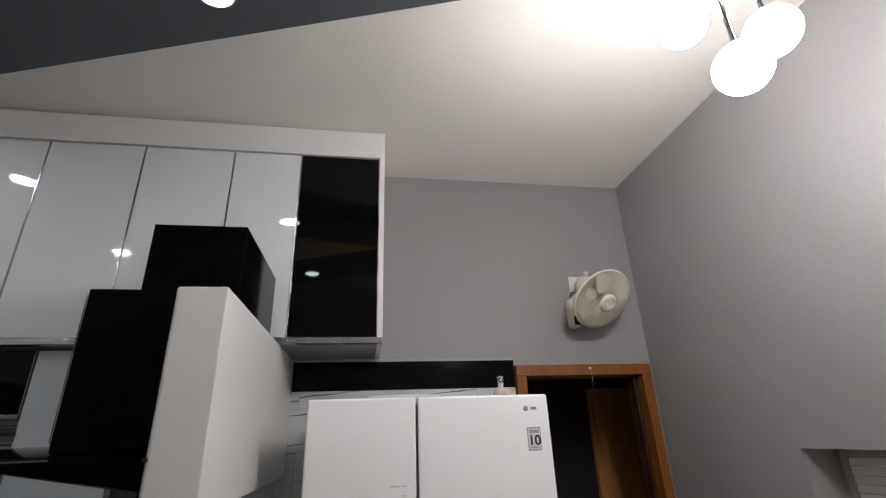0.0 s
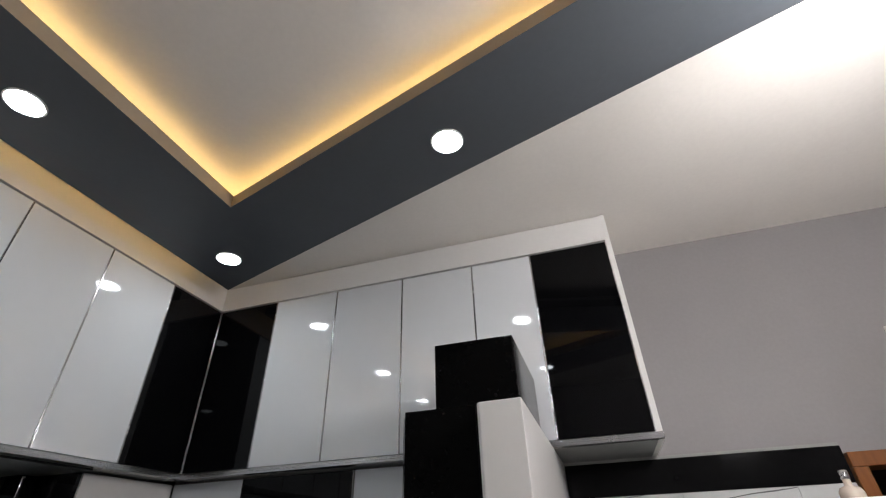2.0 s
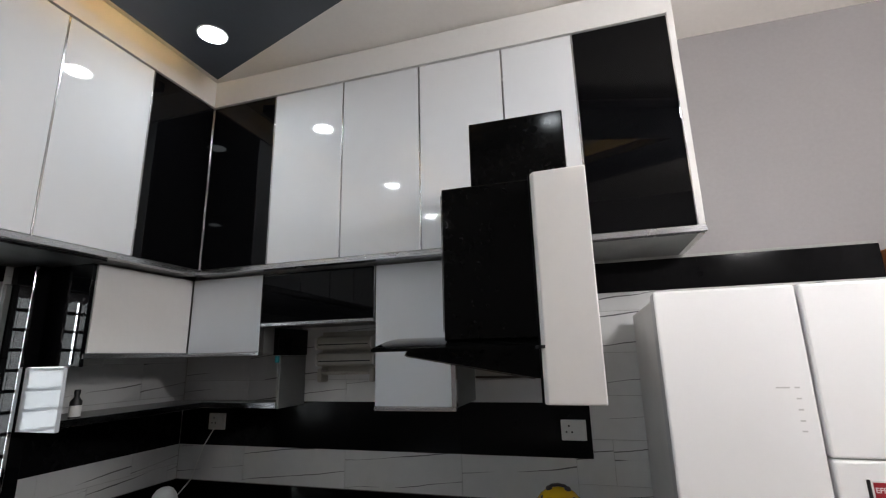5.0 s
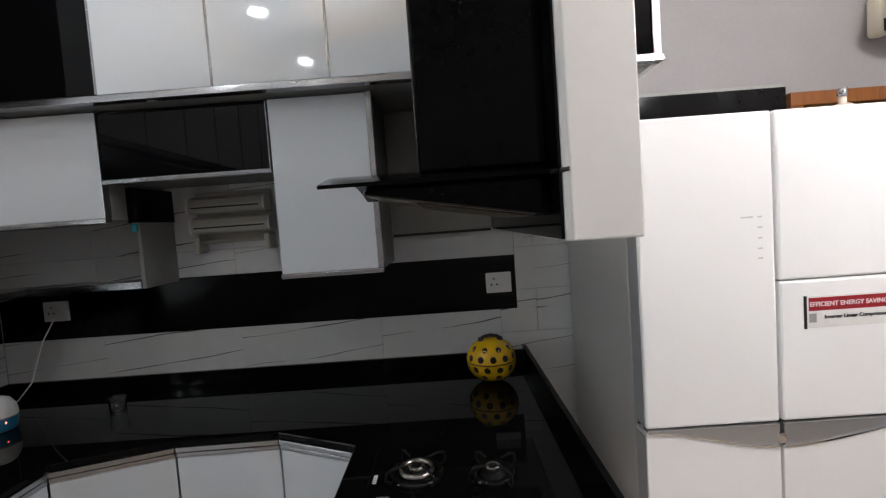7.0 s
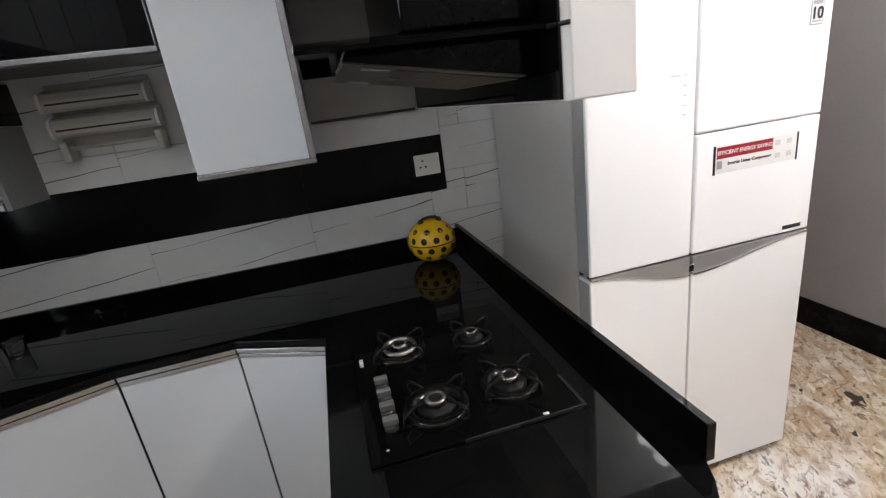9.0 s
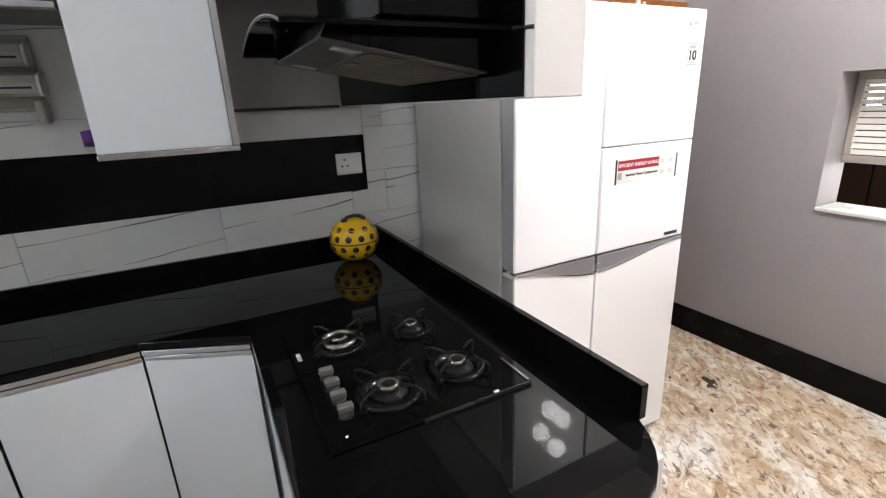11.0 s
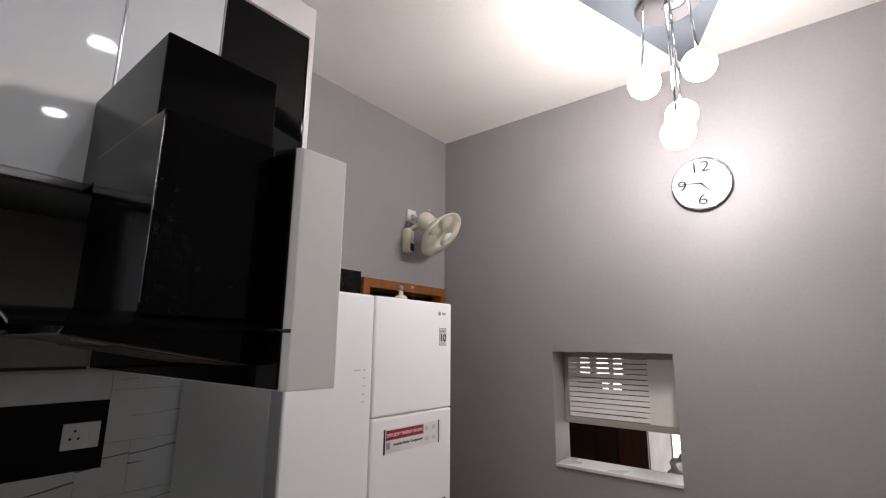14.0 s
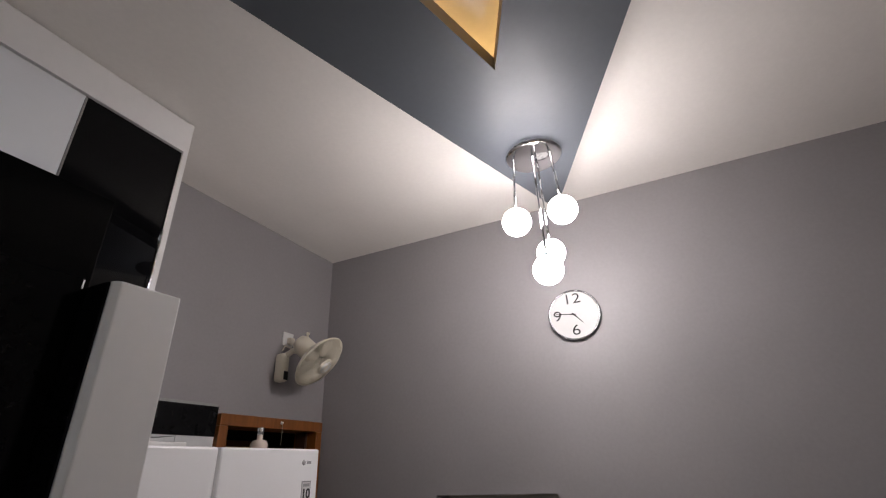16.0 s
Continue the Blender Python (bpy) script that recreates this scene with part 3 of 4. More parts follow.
# kitchen window in the west wall
window_3 = structure("window_3", cuboid(WEST - 0.06, WEST - 0.02, WY0, WY1, WZ0, WZ0 + 0.05, 0.004), ALU, "barred kitchen window with bright daylight outside")
part("frame_head", cuboid(WEST - 0.06, WEST - 0.02, WY0, WY1, WZ1 - 0.05, WZ1, 0.004), ALU, window_3)
for y in (WY0, -1.47, WY1 - 0.03):
    part("frame_stile", cuboid(WEST - 0.06, WEST - 0.02, y, y + 0.05, WZ0 + 0.05, WZ1 - 0.05, 0.004), ALU, window_3)
k = 0
while WZ0 + 0.1 + k * 0.085 < WZ1 - 0.05:
    z = WZ0 + 0.1 + k * 0.085
    part("bar", cuboid(WEST - 0.018, WEST - 0.006, WY0, WY1, z, z + 0.014, 0.003), INK, window_3)
    k += 1
part("pane", cuboid(WEST - 0.044, WEST - 0.04, WY0 + 0.05, WY1 - 0.05, WZ0 + 0.05, WZ1 - 0.05), GLASS, window_3).visible_shadow = False
trim = structure("window_trim", cuboid(WEST + 0.0105, -2.372, -0.978, -0.912, 0.975, 2.02, 0.002), BLACK, "black gloss box trim beside the kitchen window")
part("trim_strip", cuboid(-2.3715, -2.367, -0.979, -0.966, 0.976, 2.015, 0.001), CHROME, trim, "thin chrome edge strip")
structure("window_casing", cuboid(WEST + 0.0105, WEST + 0.03, -1.004, -0.98, 0.975, 1.945, 0.004), CASING, "grey-green casing beside the kitchen window")
part("casing_joint", cuboid(WEST + 0.0105, WEST + 0.032, -1.005, -0.979, 1.64, 1.646, 0.001), GAP, bpy.data.objects["window_casing"])
# slim chrome bar that draws a bright line under the cabinets
rail = thing("bright_bar", (-2.14, -2.0, 2.008), "slim chrome bar with an end knob under the window cabinets", "rail")
part("bar", rod([(-2.14, -2.9, 2.0165), (-2.14, -1.285, 2.0165)], 0.007), CHROME, rail)
part("end_knob", ball((-2.14, -1.272, 2.0145), 0.009, steps=14), CHROME, rail)
structure("window_pelmet", cuboid(WEST + 0.0005, WEST + 0.012, SOUTH + 0.01, -1.006, WZ1 + 0.005, 2.02, 0.001), BLACK, "black gloss board above the kitchen window")
structure("backdrop", cuboid(WEST - 0.9, WEST - 0.88, WY0 - 1.2, WY1 + 1.2, 0.2, 3.0), DAY_GLOW, "plain bright daylight outside the window")

# ---- upper cabinets ----
UY, UX = -0.438, -2.06
UZ0, UZ1 = 2.062, 2.972


def upper_unit(along, a, b, black, label):
    """One tall wall unit; along 'x' stands on the north wall, along 'y' on the west wall."""
    u = thing("wall_cabinet", ((a + b) / 2, -0.2, UZ0) if along == "x" else (-2.3, (a + b) / 2, UZ0), label, "cabinet", "upper wall cabinets")
    front = BLACK if black else GLOSS_UP
    if along == "x":
        part("carcass", cuboid(a, b, UY + 0.02, -0.002, 2.034, CEIL - 0.003), CARCASS, u)
        part("door", cuboid(a + 0.004, b - 0.004, UY, UY + 0.018, UZ0 + 0.003, UZ1 - 0.003, 0.0015), front, u)
        part("edge_strip", cuboid(a - 0.003, a + 0.0035, UY - 0.002, UY + 0.016, UZ0 + 0.003, UZ1 - 0.003, 0.001), ALU, u, "thin bright aluminium edge strip")
    else:
        part("carcass", cuboid(WEST + 0.002, UX - 0.02, a, b, 2.034, CEIL - 0.003), CARCASS, u)
        part("door", cuboid(UX - 0.018, UX, a + 0.004, b - 0.004, UZ0 + 0.003, UZ1 - 0.003, 0.0015), front, u)
        part("edge_strip", cuboid(UX - 0.016, UX + 0.002, b - 0.0035, b + 0.003, UZ0 + 0.003, UZ1 - 0.003, 0.001), ALU, u, "thin bright aluminium edge strip")
    return u


XS = [UX + 0.003, -1.66, -1.262, -0.86, -0.463, -0.15, 0.235]
for i in range(6):
    dark = i in (0, 5)
    upper_unit("x", XS[i], XS[i + 1], dark, "tall black gloss wall cabinet below the ceiling" if dark else "tall white gloss wall cabinet below the ceiling")
YS = [UY - 0.003, -0.815, -1.203, -1.59, -1.98, -2.37, -2.76, -3.15, SOUTH + 0.002]
for i in range(8):
    upper_unit("y", YS[i + 1], YS[i], i == 0, "tall black gloss corner wall cabinet" if i == 0 else "tall white gloss wall cabinet above the window")
solid("corner_strip", cuboid(UX - 0.004, UX + 0.002, UY - 0.002, UY + 0.004, UZ0, UZ1, 0.001), ALU, "thin aluminium strip in the cabinet corner", "trim")
end = thing("end_panel", (0.245, -0.2, 2.034), "white end panel closing the upper cabinets", "end panel")
part("board", cuboid(0.2355, 0.258, UY - 0.004, -0.002, 2.034, CEIL - 0.003, 0.0015), GLOSS_WARM, end)
part("edge_strip", cuboid(0.229, 0.2345, UY - 0.007, UY - 0.0005, 2.063, 2.968, 0.001), CHROME, end, "bright aluminium edge strip")
solid("fascia_board", cuboid(UX, 0.2355, UY - 0.006, UY + 0.019, UZ1 + 0.004, CEIL - 0.009, 0.001), GLOSS_WARM, "white fascia board between cabinets and ceiling", "fascia")
solid("fascia_board", cuboid(UX - 0.019, UX + 0.006, SOUTH + 0.002, UY - 0.007, UZ1 + 0.004, CEIL - 0.009, 0.001), GLOSS_WARM, "white fascia board above the window cabinets", "fascia")


def light_rail(along, label):
    """A stepped aluminium rail made of three lips."""
    rail = thing("light_rail", (-0.9, UY, 2.034) if along == "x" else (UX, -1.9, 2.034), label, "rail")
    for name, out, z0, z1 in (("lower_lip", -0.022, 2.034, 2.0455), ("middle_lip", -0.014, 2.046, 2.0545), ("upper_lip", -0.006, 2.055, 2.061)):
        if along == "x":
            part(name, cuboid(UX + 0.022, 0.258, UY + out, UY + 0.0195, z0, z1, 0.001), ALU, rail)
        else:
            part(name, cuboid(UX - 0.0195, UX - out, SOUTH + 0.002, UY + 0.0195, z0, z1, 0.001), ALU, rail)


light_rail("x", "stepped aluminium rail under the upper cabinets")
light_rail("y", "stepped aluminium rail under the window cabinets")
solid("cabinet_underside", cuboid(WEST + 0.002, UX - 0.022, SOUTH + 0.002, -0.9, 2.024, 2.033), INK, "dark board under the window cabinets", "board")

# ---- lower tier of wall units ----
LY, LX = -0.377, -2.15
L0, L1 = 1.655, 2.024


def low_unit(name, a, b, z0, front, label, edge=0.004):
    u = thing(name, ((a + b) / 2, -0.2, z0), label, "cabinet", "short wall cabinets")
    part("carcass", cuboid(a + 0.004, b - 0.004, LY + 0.02, -0.012, z0 + 0.012, 2.03), CARCASS, u)
    part("door", cuboid(a + 0.003, b - edge - 0.002, LY, LY + 0.018, z0 + 0.018, L1, 0.0015), front, u)
    part("bottom_profile", cuboid(a + 0.001, b - 0.001, LY - 0.006, LY + 0.03, z0, z0 + 0.016, 0.002), ALU, u, "aluminium bottom profile")
    part("side_profile", cuboid(b - edge, b - 0.0005, LY - 0.003, LY + 0.03, z0 + 0.017, 2.03, 0.001), ALU, u, "aluminium side profile")
    return u


low_unit("corner_wall_cabinet", LX + 0.003, -1.715, 1.632, GLOSS, "short white gloss corner wall cabinet")
low_unit("flap_cabinet", -1.713, -1.108, 1.768, BLACK, "black gloss flap cabinet over the roll holder")
low_unit("wall_cabinet_tall", -1.106, -0.735, 1.386, GLOSS, "white gloss wall cabinet with aluminium edges", 0.02)
u = thing("corner_wall_cabinet", (-2.3, -0.65, 1.632), "short white gloss corner cabinet beside the window", "cabinet", "short wall cabinets")
part("carcass", cuboid(WEST + 0.012, LX - 0.02, -0.885, -0.012, 1.644, 2.023), CARCASS, u)
part("door", cuboid(LX - 0.018, LX, -0.88, LY - 0.004, 1.655, L1, 0.0015), GLOSS_WARM, u)
part("bottom_profile", cuboid(LX - 0.03, LX + 0.006, -0.9, LY - 0.006, 1.632, 1.653, 0.002), ALU, u, "aluminium bottom profile")
part("side_panel", cuboid(WEST + 0.012, LX, -0.905, -0.887, 1.6, 2.023, 0.0015), BLACK, u, "black gloss side panel facing the window")
for x in (WEST + 0.06, LX - 0.05):
    part("side_strip", cuboid(x, x + 0.012, -0.91, -0.9055, 1.61, 1.86, 0.001), CHROME, u, "chrome strip")

bb = thing("back_board", (-0.52, -0.02, 1.505), "plain grey board on the wall beside the hood", "board")
part("board", cuboid(-0.733, -0.306, -0.032, -0.0095, 1.512, 2.03, 0.001), BACKING, bb)
part("bottom_trim", cuboid(-0.733, -0.312, -0.034, -0.0095, 1.5, 1.511, 0.001), BROWN, bb, "dark bottom trim")

# open shelf under the corner cabinets
sh = thing("corner_shelf", (-2.1, -0.3, 1.375), "open corner shelf with aluminium front edge below the cabinets", "shelf")
SY, SXW = -0.24, -2.15
part("shelf_board", cuboid(WEST + 0.012, -1.709, SY + 0.028, -0.012, 1.378, 1.394, 0.001), CARCASS, sh)
part("shelf_board", cuboid(WEST + 0.012, SXW - 0.03, -0.94, SY + 0.028, 1.378, 1.394, 0.001), CARCASS, sh)
part("front_profile", cuboid(SXW - 0.028, -1.709, SY, SY + 0.026, 1.374, 1.402, 0.002), DARK_STEEL, sh, "aluminium front profile")
part("front_profile", cuboid(SXW - 0.03, SXW - 0.004, -0.94, SY, 1.374, 1.402, 0.002), DARK_STEEL, sh, "aluminium front profile")
part("end_board", cuboid(-1.708, -1.692, SY + 0.004, -0.012, 1.374, 1.63, 0.001), CARCASS, sh, "pale end board")
part("end_board", cuboid(-2.36, SXW, -0.958, -0.942, 1.36, 1.6, 0.0015), GLOSS, sh, "glossy white end board facing the window")
part("end_edge", cuboid(-2.364, -2.3605, -0.9595, -0.941, 1.358, 1.602, 0.001), CHROME, sh, "chrome edge strip")
part("end_edge", cuboid(-2.3605, SXW + 0.001, -0.9595, -0.941, 1.6005, 1.604, 0.001), CHROME, sh, "chrome edge strip")
part("upright", cuboid(-1.713, -1.686, SY - 0.03, -0.012, 1.632, 1.766, 0.001), BLACK, sh, "black box section above the end board")

# ---- base cabinets and counters ----
CT, CB = 0.91, 0.888
FRONT = [(-1.745, SOUTH + 0.02), (-1.745, -0.70), (-1.425, -0.585), (-1.09, -0.575), (-0.817, -0.70), (-0.817, -1.6)]
counter_pts = [(WEST + 0.001, SOUTH + 0.02), FRONT[0], FRONT[1], FRONT[2], FRONT[3], FRONT[4]]
SE = [(-0.412 + 0.225 * math.cos(a), -1.40 + 0.225 * math.sin(a)) for a in [math.radians(-d) for d in range(90, -1, -10)]]
SW = [(-0.757 - 0.06 * math.cos(a), -1.565 - 0.06 * math.sin(a)) for a in [math.radians(d) for d in range(0, 91, 30)]]
counter_pts += SW + SE + [(-0.187, -0.0015), (WEST + 0.001, -0.0015)]
counter = thing("countertop", (-1.3, -0.4, CB), "polished black granite worktop running round to the hob peninsula", "countertop")
part("slab", prism(counter_pts, "z", CB, CT, 0.003), COUNTER, counter)
part("upstand", cuboid(-0.206, -0.188, -1.48, -0.012, CT + 0.0005, 0.985, 0.002), COUNTER, counter, "black granite upstand beside the fridge")
part("upstand", cuboid(WEST + 0.014, -0.208, -0.03, -0.0125, CT + 0.0005, 0.968, 0.002), COUNTER, counter, "black granite splash strip")
part("upstand", cuboid(WEST + 0.0125, WEST + 0.03, SOUTH + 0.02, -0.032, CT + 0.0005, 0.968, 0.002), COUNTER, counter, "black granite splash strip")


def base_unit(p, q, label, doors=1):
    """A base unit whose front runs from p to q."""
    p, q = Vector(p), Vector(q)
    d = (q - p).normalized()
    n = Vector((-d.y, d.x))
    u = thing("base_cabinet", ((p.x + q.x) / 2, (p.y + q.y) / 2, 0), label, "cabinet", "white base cabinets")
    step = (q - p) / doors
    for k in range(doors):
        a, b = p + step * k + d * 0.003, p + step * (k + 1) - d * 0.003
        part("door", prism([tuple(a), tuple(b), tuple(b + n * 0.018), tuple(a + n * 0.018)], "z", 0.11, 0.852, 0.0015), GLOSS, u)
        lip = part("top_profile", prism([tuple(a - n * 0.006), tuple(b - n * 0.006), tuple(b + n * 0.02), tuple(a + n * 0.02)], "z", 0.872, CB - 0.0005, 0.0015), ALU, u, "aluminium grip profile")
        part("lower_lip", prism([tuple(a - n * 0.002), tuple(b - n * 0.002), tuple(b + n * 0.02), tuple(a + n * 0.02)], "z", 0.855, 0.868, 0.0015), ALU, lip, "lower aluminium lip")
    part("plinth", prism([tuple(p + n * 0.06), tuple(q + n * 0.06), tuple(q + n * 0.08), tuple(p + n * 0.08)], "z", 0.0, 0.1), GAP, u)
    part("carcass", prism([tuple(p + n * 0.022), tuple(q + n * 0.022), tuple(q + n * 0.12), tuple(p + n * 0.12)], "z", 0.1, CB - 0.001), GAP, u)


for k in range(6):
    y0, y1 = FRONT[0][1] + (FRONT[1][1] - FRONT[0][1]) * k / 6, FRONT[0][1] + (FRONT[1][1] - FRONT[0][1]) * (k + 1) / 6
    base_unit((FRONT[0][0], y0), (FRONT[0][0], y1), "white gloss base cabinet under the window counter")
base_unit(FRONT[1], FRONT[2], "angled white gloss base cabinet in the corner")
base_unit(FRONT[2], FRONT[3], "white gloss base cabinet with aluminium grip")
base_unit(FRONT[3], FRONT[4], "angled white gloss base cabinet beside the hob")
base_unit((-0.812, -0.705), (-0.812, -1.115), "white gloss base cabinet below the hob")
base_unit((-0.812, -1.117), (-0.812, -1.53), "white gloss base cabinet below the hob")
pen = thing("peninsula_back", (-0.2, -0.8, 0), "white gloss back and end panels of the hob peninsula", "panel")
part("back_panel", cuboid(-0.215, -0.197, -1.42, -0.012, 0.0, CB - 0.001, 0.002), GLOSS_WARM, pen)
part("end_panel", cuboid(-0.79, -0.22, -1.55, -1.53, 0.0, CB - 0.001, 0.002), GLOSS_WARM, pen)

# ---- hob ----
hob = thing("gas_hob", (-0.52, -0.97, CT), "black glass gas hob with four burners let into the counter", "hob")
HT = CT + 0.008
part("glass_plate", cuboid(-0.742, -0.3, -1.277, -0.74, CT + 0.0005, HT, 0.003), HOOD_GLASS, hob)


def burner(x, y, r, wok=False):
    b = part("burner", lathe([(0, 0.024), (r * 0.26, 0.024), (r * 0.3, 0.02), (r * 0.3, 0.012), (r * 0.5, 0.009), (r * 0.56, 0.003), (r * 0.56, 0.0)], (x, y, HT)), IRON, hob, "black iron burner")
    part("drip_ring", lathe([(r * 0.6, 0.001), (r * 0.68, 0.008), (r * 0.8, 0.012), (r * 0.93, 0.011), (r * 1.0, 0.005), (r * 1.0, 0.0)], (x, y, HT), steps=40), HOB_BLACK, b, "glossy black drip ring")
    part("burner_ring", lathe([(r * 0.2, 0.0245), (r * 0.25, 0.027), (r * 0.31, 0.0245), (r * 0.32, 0.013), (r * 0.3, 0.012)], (x, y, HT)), RING_STEEL, b, "bright burner ring")
    if wok:
        part("outer_ring", lathe([(r * 0.5, 0.012), (r * 0.53, 0.02), (r * 0.62, 0.02), (r * 0.65, 0.012)], (x, y, HT), steps=40), RING_STEEL, b, "bright outer burner ring")
    for k in range(4):
        a = math.radians(33) + k * math.pi / 2
        c, d = math.cos(a), math.sin(a)
        part("pan_arm", rod([(x + c * r * u, y + d * r * u, HT + h) for u, h in ((1.02, 0.002), (1.24, 0.012), (1.2, 0.03), (0.95, 0.036), (0.46, 0.033))], 0.0034, None, 8), IRON, b, "black iron pan support arm")


for x, y, r, wok in ((-0.62, -0.894, 0.07, True), (-0.429, -0.918, 0.058, False), (-0.416, -1.149, 0.068, False), (-0.587, -1.158, 0.074, False)):
    burner(x, y, r, wok)
part("edge_trim", cuboid(-0.56, -0.303, -1.2795, -1.2765, CT + 0.001, HT + 0.0012, 0.0008), KNOB_BASE, hob, "thin steel edge trim")
part("sticker", cuboid(-0.395, -0.383, -1.275, -1.268, HT, HT + 0.0005), PALE, hob, "small white sticker")
part("screw", lathe([(0, 0.0014), (0.003, 0.0012), (0.0034, 0)], (-0.705, -1.245, HT), steps=10), STEEL, hob)
for k in range(4):
    y = -1.032 - k * 0.051
    kn = part("knob", lathe([(0, 0.01), (0.011, 0.01), (0.0145, 0.006), (0.015, 0.0)], (-0.688, y, HT), steps=24), KNOB_BASE, hob, "control knob with a dark skirt")
    part("grip", cuboid(-0.7035, -0.6725, y - 0.009, y + 0.009, HT + 0.0102, HT + 0.026, 0.003), KNOB, kn, "pale steel grip block")
for k in range(5):
    part("print_mark", cuboid(-0.73, -0.72, -0.925 + k * 0.008, -0.92 + k * 0.008, HT, HT + 0.0004), PALE, hob, "pale printed mark")
part("corner_guard", cuboid(-0.311, -0.303, -1.273, -1.165, HT + 0.0002, HT + 0.002, 0.0006), DARK_STEEL, hob, "silver corner guard")

# ---- hanging panel and cooker hood ----
panel = thing("hanging_partition", (-0.25, -0.6, 1.505), "white hanging partition board that carries the cooker hood", "partition")
part("board", prism([(-0.17, -1.256), (-0.289, -1.252), (-0.2985, -1.239), (-0.2985, -0.012), (-0.17, -0.012)], "z", 1.502, 2.031, 0.003), GLOSS_WARM, panel)
part("black_facing", cuboid(-0.3045, -0.299, -1.237, -0.035, 1.506, 2.028, 0.001), BLACK, panel, "black gloss facing")

hd = thing("cooker_hood", (-0.5, -0.93, 1.53), "black chimney cooker hood with a curved glass visor", "cooker hood")
part("chimney_upper", cuboid(-0.502, -0.213, -0.985, UY - 0.003, 2.033, 2.325, 0.004), HOOD, hd)
part("chimney_lower", cuboid(-0.545, -0.305, -1.163, -0.75, 1.645, 2.05, 0.005), HOOD, hd)
HY_0, HY_1 = -1.218, -0.7


def visor(x0, x1, y0, y1, low, rise, thick):
    """A glass sheet that arches between its two ends."""
    n, up, down = 44, [], []
    for k in range(n + 1):
        u = 2 * k / n - 1
        y, z = (y0 + y1) / 2 + u * (y1 - y0) / 2, low + rise * (1 - u * u)
        up.append((y, z + thick))
        down.append((y, z))
    one = prism(up + down[::-1], "x", x0, x1)
    return one


glass = part("visor", visor(-0.722, -0.3055, HY_0, HY_1, 1.622, 0.034, 0.007), HOOD_GLASS, hd, "arched black glass visor")
part("visor_edge", visor(-0.724, -0.7225, HY_0, HY_1, 1.625, 0.034, 0.002), GREY_PRINT, glass, "pale ground glass edge")
part("motor_body", prism([(-0.306, 1.638), (-0.634, 1.638), (-0.65, 1.612), (-0.306, 1.551)], "y", -1.16, -0.69, 0.002), HOOD, hd)


def under(u, drop):
    """The sloping underside: u from 0 at the tip to 1 at the board, drop below it."""
    return (-0.65 + 0.344 * u, 1.612 - 0.061 * u - drop)


def plate(u0, u1, y0, y1, low, high):
    return prism([under(u0, high), under(u1, high), under(u1, low), under(u0, low)], "y", y0, y1)


part("end_plate", prism([(-0.635, 1.64), (-0.651, 1.612), (-0.6535, 1.612), (-0.6375, 1.64)], "y", -1.162, -0.95), ALU, hd, "bright steel end plate")
tray = part("underside_frame", plate(0.0, 0.93, -1.161, -1.128, 0.003, 0.0005), DARK_GREY_STEEL, hd, "grey steel underside frame")
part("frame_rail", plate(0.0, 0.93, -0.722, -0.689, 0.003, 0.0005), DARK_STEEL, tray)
panel_front = part("control_plate", plate(0.0, 0.27, -1.127, -0.723, 0.003, 0.0005), DARK_GREY_STEEL, hd, "grey steel control plate")
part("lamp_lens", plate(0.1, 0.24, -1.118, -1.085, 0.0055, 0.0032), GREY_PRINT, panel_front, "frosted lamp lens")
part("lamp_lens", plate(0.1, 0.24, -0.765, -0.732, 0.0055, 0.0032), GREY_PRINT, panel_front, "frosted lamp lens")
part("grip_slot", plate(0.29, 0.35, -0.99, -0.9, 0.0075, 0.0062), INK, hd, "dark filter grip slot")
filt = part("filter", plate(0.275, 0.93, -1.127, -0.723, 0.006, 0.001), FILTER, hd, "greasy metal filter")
for k in range(9):
    u = 0.38 + k * 0.06
    part("filter_rib", plate(u, u + 0.012, -1.12, -0.73, 0.0068, 0.0061), FILTER, filt)
# added strip draws the highlight along the chimney's corner
part("edge_strip", cuboid(-0.5463, -0.544, -1.1643, -1.162, 1.668, 2.031, 0.0008), DARK_STEEL, hd, "thin steel strip added as the chimney's edge highlight")
part("visor_bolt", rod([(-0.312, -1.215, 1.624), (-0.29, -1.252, 1.624)], 0.004), INK, hd, "black visor fixing bolt")

# ---- fridge ----
fr = thing("fridge_freezer", (0.42, -0.4, 0), "tall white side-by-side fridge freezer with grey sides", "fridge")
FY = -0.802
part("body", cuboid(0.004, 0.836, -0.715, -0.075, 0.03, 1.765, 0.006), FRIDGE_SIDE, fr, "grey steel body")
part("gasket", cuboid(0.012, 0.828, -0.731, -0.716, 0.06, 1.76), GAP, fr, "dark door gasket")
for x in (0.06, 0.77):
    for y in (-0.67, -0.14):
        part("foot", lathe([(0.02, 0), (0.02, 0.02), (0.012, 0.022), (0.012, 0.03)], (x, y, 0)), INK, fr)
SPLIT = 0.366


def fridge_door(x0, x1, z0, z1):
    d = part("door", cuboid(x0, x1, FY, -0.733, z0, z1, 0.007), FRIDGE, fr)
    part("door_side", cuboid(x0 - 0.0012 if x0 < 0.1 else x1 - 0.0003, x0 + 0.0003 if x0 < 0.1 else x1 + 0.0012, FY + 0.008, -0.734, z0 + 0.006, z1 - 0.006), DOOR_EDGE, d, "grey door edge")
    return d


fridge_door(0.0, SPLIT - 0.004, 0.948, 1.78)
right = fridge_door(SPLIT + 0.004, 0.84, 0.948, 1.3285)
fridge_door(SPLIT + 0.004, 0.84, 1.331, 1.78)


